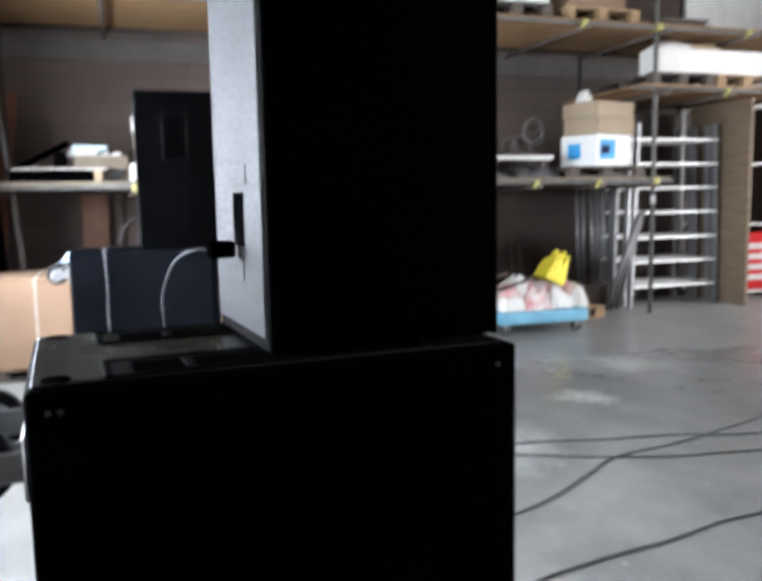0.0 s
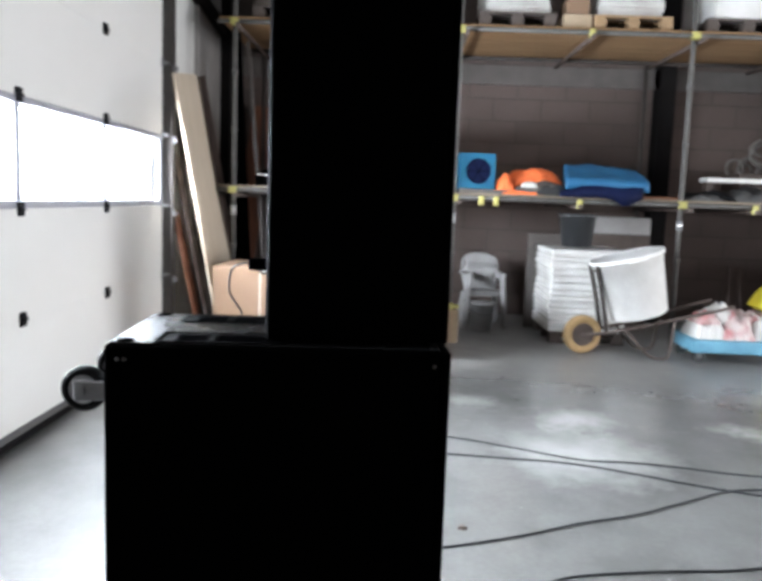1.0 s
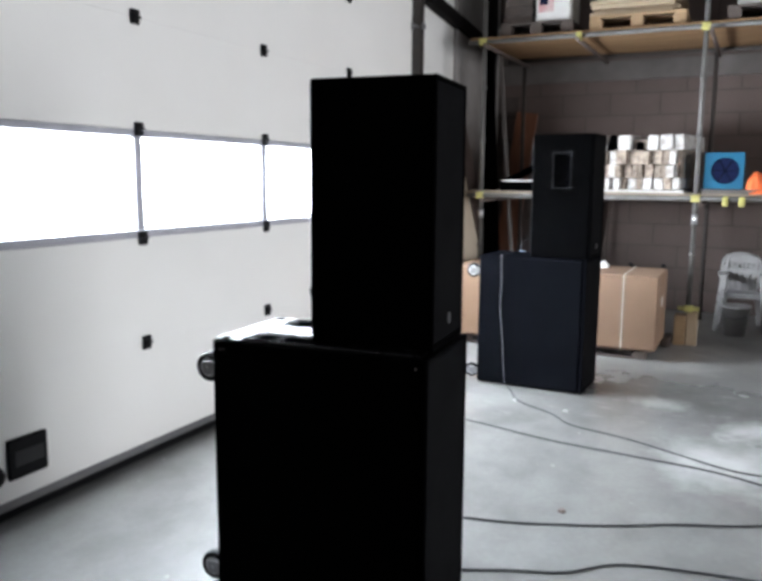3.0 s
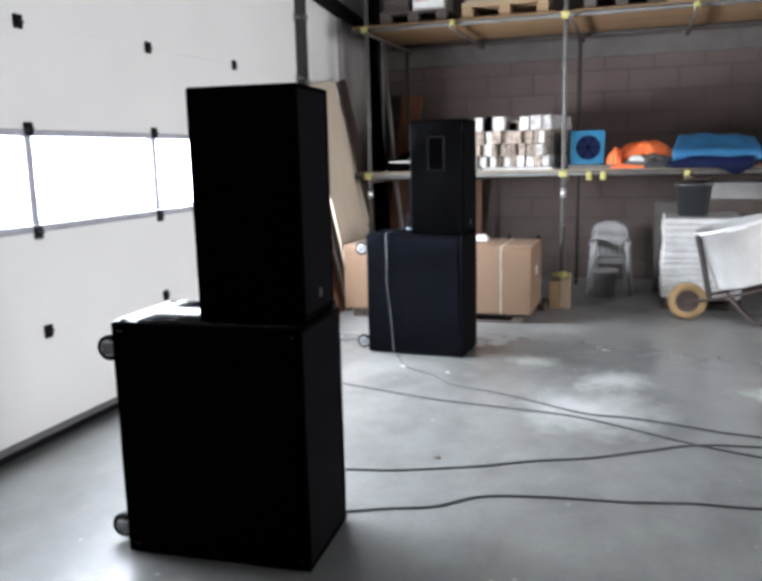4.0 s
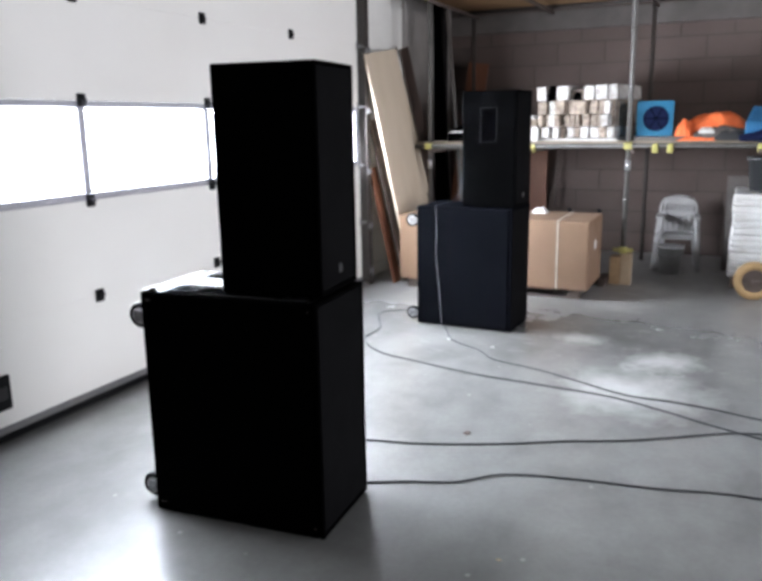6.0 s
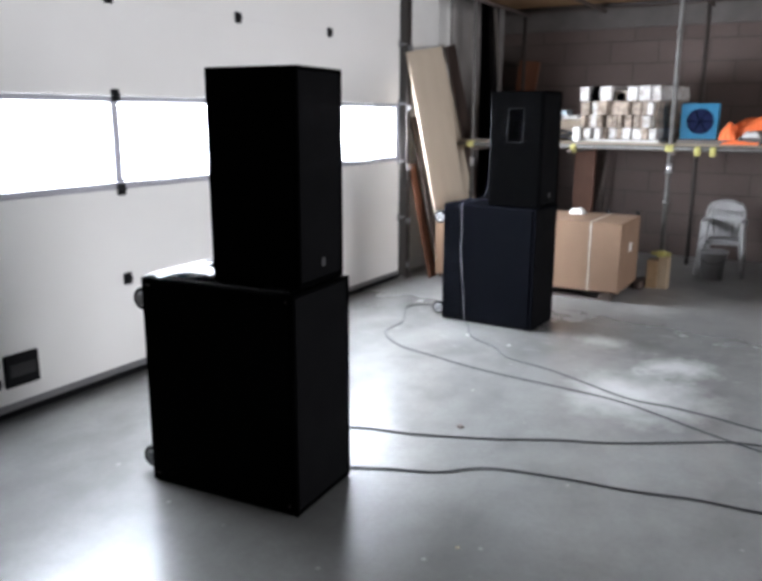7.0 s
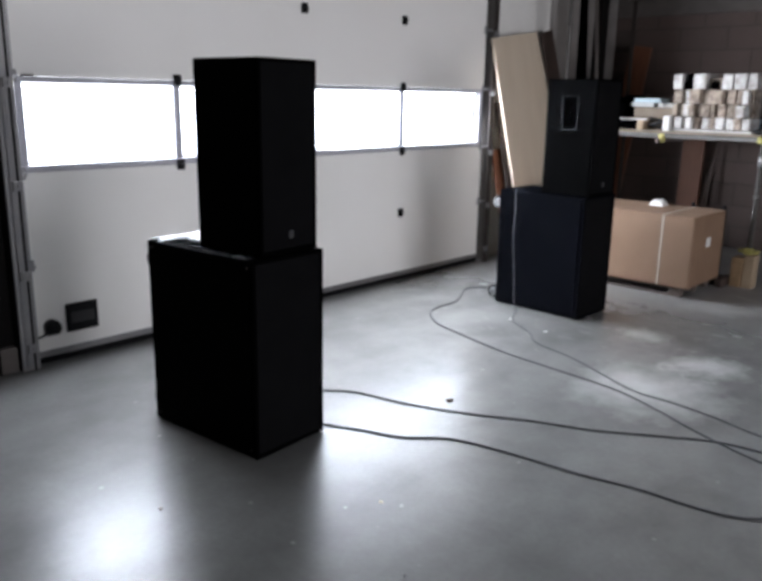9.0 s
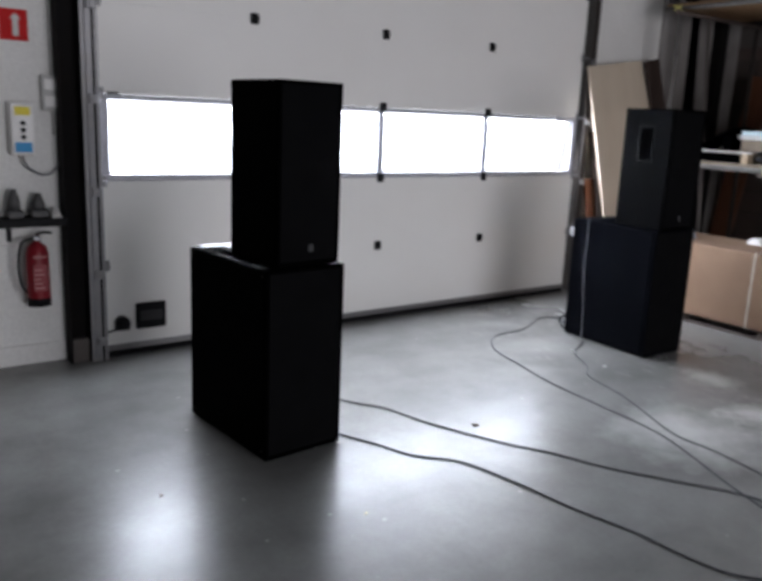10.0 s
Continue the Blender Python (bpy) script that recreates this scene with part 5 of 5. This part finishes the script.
lad = step_ladder(pose(7.05, 2.90, 0, 0, 0, 1))
for k, dx in ((1, 0.03), (2, -0.02), (3, 0.05), (4, 0.0)):
    copy_thing(lad, pose(7.05 + dx, 2.90 + 0.16 * k, 0, 0, 0, 1))
rails = ((6.70, 6.98, 2.86, 2.66, 1.10), (6.78, 7.02, 2.88, 2.70, 1.08), (6.87, 7.07, 2.9, 2.72, 1.12))
for x0, x1, y0, y1, z1 in rails:
    r = thing("rail", "short aluminium rail leaning beside the ladders", "rail", None, "leaning rails")
    part("profile", T((x0, y0, 0.0), (x1, y1, z1), 0.026, 4), M_GALV, r)
for k, x in enumerate((6.72, 6.82, 6.92, 7.0, 7.1)):
    tagged(part("pole", T((x, 3.45 + 0.05 * (k % 2), 0.25), (x - 0.02, 3.5, 1.42), 0.018, 8), M_GALV), "upright galvanised pole in a bundle", "pole", "bundle of poles")
tagged(part("pole_crate", B((6.45, 3.3, 0.0), (7.2, 3.75, 0.25), 0.01), M_PALLET_DARK), "dark low crate holding poles", "crate")
tagged(part("board", B((7.10, 3.68, 0.0), (8.32, 3.72, 2.30), 0.004), M_DARKWOOD), "dark board standing behind the ladders", "board")
tagged(part("wood_sheet", B((8.34, 2.50, 0.0), (8.38, 3.5, 2.38), 0.003), M_SHEET), "tall brown plywood sheet standing under the deck", "sheet")
shelf = thing("shelf", "dark shelf unit with pale shelf edges", "shelf", pose(8.45, 3.1, 0))
for z in (0.05, 0.9, 1.65, 2.35):
    part("board", B((0, 0, z), (0.75, 0.6, z + 0.03), 0.003), M_WHITEPL, shelf)
part("back", B((0.0, 0.6, 0.0), (0.75, 0.62, 2.38)), M_DARKWOOD, shelf)
part("side", B((0.75, 0.0, 0.0), (0.77, 0.62, 2.38)), M_DARKWOOD, shelf)
sign = thing("sign_board", "red sign board with pale bars leaning on a shelf", "sign", pose(8.85, 3.05, 0.10))
part("board", B((-0.05, 0, 0), (0.5, 0.02, 0.72), 0.01), M_REDPRINT, sign)
for k in range(4):
    part("bar", B((0.03, -0.003, 0.12 + 0.13 * k), (0.42, -0.0005, 0.19 + 0.13 * k)), M_PAPER, sign)


# ---------------------------------------------------------------- boards in the north-west corner
def leaning_sheet(name, label, foot, head, wide, thick, mat, group=""):
    """A sheet whose edge runs from foot to head and which spreads towards +y."""
    a, b = Vector(foot), Vector(head)
    e1 = (b - a).normalized()
    e2 = (Vector((0, 1, 0)) - Vector((0, 1, 0)).dot(e1) * e1).normalized()
    m = Matrix((e2, e1, e2.cross(e1))).transposed().to_4x4()
    m.translation = a
    return tagged(part(name, B((0, 0, 0), (wide, (b - a).length, thick), 0.002), mat, None, "", m), label, "board", group, "")


leaning_sheet("wood_sheet", "pale sheet of wood leaning in the corner", (0.44, 1.80, 0.02), (0.09, 1.46, 2.41), 0.82, 0.022, M_PALE_PLY, "leaning sheets")
leaning_sheet("wood_sheet", "pale sheet of wood leaning behind another", (0.41, 2.25, 0.02), (0.03, 1.68, 2.36), 0.80, 0.018, M_PALE_PLY, "leaning sheets")
leaning_sheet("plank", "dark brown plank leaning in the corner", (0.40, 3.02, 0.02), (0.04, 2.47, 2.53), 0.26, 0.03, M_DARKWOOD)
leaning_sheet("plank", "red-brown plank leaning beside the door rail", (0.30, 1.66, 0.0), (0.04, 1.62, 1.25), 0.16, 0.03, M_BROWN)
leaning_sheet("plank", "dark plank leaning beside the door rail", (0.36, 1.80, 0.0), (0.02, 1.68, 1.75), 0.14, 0.03, M_DARKWOOD)
bm = bmesh.new()
front = [bm.verts.new(v) for v in ((0.34, 2.88, 0.0), (0.56, 2.88, 0.0), (0.385, 2.88, 3.06), (0.31, 2.88, 3.06))]
rear = [bm.verts.new((v.co.x, 2.92, v.co.z)) for v in front]
bm.faces.new(front)
bm.faces.new(rear[::-1])
for k in range(4):
    bm.faces.new((front[k], rear[k], rear[(k + 1) % 4], front[(k + 1) % 4]))
tagged(part("tapered_board", bm, M_VOID), "tall black tapered board standing behind the rack post", "board")
tagged(part("slat", B((-0.02, 0, 0), (0.02, 0.02, 3.0), 0.003), M_BEAM, None, "", pose(0.70, 3.0, 0, 0, -5, 0)), "pale thin slat leaning beside a black board", "slat")
for x, lean, z1, w in ((-0.06, 7.0, 2.52, 0.28), (1.09, 0.0, 1.41, 0.27)):
    tagged(part("plank", B((0, 0, 0), (w, 0.04, z1), 0.004), M_BROWN, None, "", pose(x, 4.30, 0, -2.2, lean, 0)), "orange-brown plank standing against the block wall", "plank", "planks at the wall")
for x0, x1 in ((1.34, 1.56), (1.44, 1.50)):
    tagged(part("rod", T((x0, 4.25, 0.0), (x1, 4.5, 1.8), 0.012, 6), M_RUST), "thin rusty rod leaning on the block wall", "rod")


# Pale thin streaks lying flat on the concrete.
for x0, y0, x1, y1, w in ((2.50, 1.50, 2.90, 1.37, 0.022), (2.62, 2.07, 2.96, 1.90, 0.030), (2.72, 1.62, 2.92, 1.55, 0.014)):
    bm = bmesh.new()
    low, high = [], []
    for k in range(13):
        u = k / 12
        half = 0.5 * w * (1 - (2 * u - 1) ** 4) * (0.75 + 0.5 * noise.noise((u * 7, x0 * 3, y0))) + 0.001
        for ring, side in ((low, -1), (high, 1)):
            ring.append(bm.verts.new((x0 + (x1 - x0) * u, y0 + (y1 - y0) * u + side * half, 0.0012)))
    for k in range(12):
        bm.faces.new((low[k], low[k + 1], high[k + 1], high[k]))
    tagged(part("scrape_mark", bm, M_FOAM), "pale streak on the concrete floor", "mark", "scrapes on the floor", "structure")


# Bits lying on the floor.
rnd = random.Random(77)
for x, y, r, mt in ((2.37, -2.015, 0.026, M_RUST), (2.24, -3.94, 0.016, M_RUST), (1.62, -0.22, 0.020, M_WHITECHAIR), (2.02, -0.32, 0.018, M_WHITECHAIR), (3.35, -3.55, 0.012, M_TOOL),
                    (4.05, 0.62, 0.02, M_TOOL), (2.14, -3.02, 0.012, M_PAPER), (4.6, 0.15, 0.022, M_TOOL), (3.6, 0.55, 0.016, M_TOOL), (2.9, -3.2, 0.010, M_TAN)):
    bm = bmesh.new()
    ring = [bm.verts.new((r * rnd.uniform(0.6, 1.3) * math.cos(a), r * rnd.uniform(0.4, 1.0) * math.sin(a), 0)) for a in (k * math.pi / 4 for k in range(8))]
    up = [bm.verts.new((v.co.x * 0.7, v.co.y * 0.7, r * rnd.uniform(0.25, 0.5))) for v in ring]
    bm.faces.new(ring[::-1])
    bm.faces.new(up)
    for k in range(8):
        bm.faces.new((ring[k], ring[(k + 1) % 8], up[(k + 1) % 8], up[k]))
    tagged(part("floor_chip", bm, mt, None, "", pose(x, y, 0.0, 0, 0, rnd.uniform(0, 360))), "small scrap lying on the concrete floor", "scrap", "scraps on the floor")


# ---------------------------------------------------------------- wall beside the door
XW = -0.0955
ext = thing("fire_extinguisher", "red fire extinguisher hanging on the white wall", "fire extinguisher", pose(XW + 0.10, -3.95, 0.445))
part("cylinder", lathe(bmesh.new(), ((0.05, 0.0), (0.072, 0.004), (0.075, 0.03), (0.075, 0.36), (0.062, 0.41), (0.03, 0.435), (0.022, 0.45)), 24), M_RED, ext)
part("foot_ring", lathe(bmesh.new(), ((0.076, 0.0), (0.0775, 0.055), (0.0755, 0.058)), 24), M_BLACKPL, ext, "black plastic foot")
part("label", B((0.0735, -0.045, 0.11), (0.0755, 0.045, 0.295), 0.0005), M_RED, ext)
part("stripe", B((0.0690, -0.042, 0.338), (0.0765, 0.042, 0.356), 0.001), M_FADED, ext, "pale printed stripe")
for k in range(5):
    part("print_bar", B((0.0757, -0.038, 0.128 + 0.031 * k), (0.0763, 0.026 - 0.012 * (k % 3), 0.140 + 0.031 * k)), M_FADED, ext)
part("valve", B((-0.02, -0.025, 0.45), (0.025, 0.025, 0.485), 0.006), M_GALV, ext)
part("lever", sweep(bmesh.new(), ((0.0, 0.0, 0.49), (0.04, 0.04, 0.51), (0.05, 0.09, 0.505)), 0.008), M_BLACKPL, ext)
part("hose", sweep(bmesh.new(), ((0.01, -0.03, 0.465), (0.03, -0.10, 0.44), (0.03, -0.125, 0.30), (0.03, -0.115, 0.17), (0.03, -0.085, 0.10)), 0.011), M_RUBBER, ext)
part("bracket", B((-0.10, -0.03, 0.38), (-0.01, 0.03, 0.42), 0.003), M_GALV, ext)
sg = thing("safety_sign", "square red safety sign with a white arrow", "sign", pose(XW, -4.005, 2.295))
part("plate", B((0, -0.098, -0.098), (0.003, 0.098, 0.098), 0.001), M_REDPRINT, sg)
part("arrow_shaft", B((0.0032, 0.005, -0.07), (0.0045, 0.04, 0.035)), M_PAPER, sg)
bm = bmesh.new()
low3, top3 = ([bm.verts.new((x, y, z)) for y, z in ((-0.012, 0.0355), (0.057, 0.0355), (0.022, 0.075))] for x in (0.0032, 0.0048))
bm.faces.new(top3)
bm.faces.new(low3[::-1])
for k in range(3):
    bm.faces.new((low3[k], low3[(k + 1) % 3], top3[(k + 1) % 3], top3[k]))
part("arrow_head", bm, M_PAPER, sg)
part("edge", B((0.0032, -0.09, -0.09), (0.0042, -0.075, 0.09)), M_PAPER, sg)
sw = thing("switch_box", "grey double switch box on the white wall", "switch", pose(XW, -3.80, 1.875))
part("housing", B((0, -0.052, -0.115), (0.045, 0.052, 0.115), 0.008), M_GREYBOX, sw)
for z in (-0.055, 0.055):
    part("rocker", B((0.045, -0.036, z - 0.035), (0.053, 0.036, z + 0.035), 0.004), M_WHITEPL, sw)
ct = thing("door_control", "white door control box with a yellow label", "control box", pose(XW, -3.995, 1.635))
part("housing", B((0, -0.072, -0.172), (0.10, 0.072, 0.172), 0.014, seg=2), M_WHITEPL, ct)
part("yellow_label", B((0.1002, -0.045, 0.09), (0.102, 0.05, 0.145)), M_YSACK, ct)
part("blue_label", B((0.1002, -0.05, -0.15), (0.102, 0.055, -0.085)), M_BLUEPRINT, ct)
for z in (-0.05, -0.005, 0.04):
    part("button", lathe(bmesh.new(), ((0.016, 0), (0.016, 0.010), (0.010, 0.014)), 14, Matrix.Translation((0.10, 0.005, z)) @ Euler((0, radians(90), 0)).to_matrix().to_4x4()), M_BLACKPL, ct)
part("cable", sweep(bmesh.new(), ((0.05, 0.0, -0.17), (0.06, 0.03, -0.25), (0.05, 0.12, -0.30), (0.03, 0.20, -0.28), (0.03, 0.235, -0.22)), 0.008), M_PALECABLE, ct)
sh = thing("wall_shelf", "narrow black shelf on the white wall", "shelf", pose(XW, -4.6, 1.00))
part("board", B((0, -0.85, 0), (0.20, 0.83, 0.055), 0.004), M_BLACKPL, sh)
for y in (-0.5, 0.5):
    part("bracket", B((0, y - 0.015, -0.12), (0.015, y + 0.015, -0.0005)), M_BLACKPL, sh)
for y, h, w in ((-3.925, 0.16, 0.055), (-4.075, 0.19, 0.05), (-4.3, 0.14, 0.06)):
    t = thing("charger", "dark grey power tool charger on the shelf", "charger", pose(XW + 0.10, y, 1.0555), "chargers on the shelf")
    part("base", B((-0.06, -w, 0), (0.06, w, 0.05), 0.008), M_TOOL, t)
    part("housing", lathe(bmesh.new(), ((w * 0.85, 0.05), (w * 0.8, h * 0.6), (w * 0.5, h * 0.85), (w * 0.35, h)), 12), M_TOOL, t)
tagged(part("cloth", heap(bmesh.new(), XW + 0.04, XW + 0.18, -3.86, -3.79, 1.0555, 0.05, 1.9, 0.8), M_PAPER), "crumpled pale cloth on the shelf", "cloth")
for y, r in ((-3.775, 0.012), (-3.61, 0.012)):
    structure("conduit", sweep(bmesh.new(), ((-0.085, y, 1.6), (-0.085, y, 2.6), (-0.085, y, 3.6), (-0.085, y, 5.5)), r), M_GREYBOX, "grey cable conduit on the wall", "conduit")


# ---------------------------------------------------------------- blocks of the north wall and joints of the west wall
bw, bh = 0.60, 0.27
blk = None
for row in range(15):
    for col in range(16):
        x = -0.098 + (col - (0.5 if row % 2 else 0)) * bw
        if x < -0.3:
            continue
        z = row * bh
        m = Matrix.Translation((x, YN, z))
        if blk is None:
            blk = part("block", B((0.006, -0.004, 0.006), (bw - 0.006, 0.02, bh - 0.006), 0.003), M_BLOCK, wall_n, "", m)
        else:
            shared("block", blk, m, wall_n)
blk = None
for row in range(12):
    for col in range(4):
        y = -4.74 + col * 0.44 - (0.22 if row % 2 else 0)
        if y + 0.44 > -3.765 or y < -5.0:
            continue
        m = Matrix.Translation((-0.1, y, 0.14 + row * 0.24))
        if blk is None:
            blk = part("block", B((-0.02, 0.003, 0.003), (0.004, 0.437, 0.237), 0.002), M_WHITEWALL, wall_w, "", m)
        else:
            shared("block", blk, m, wall_w)
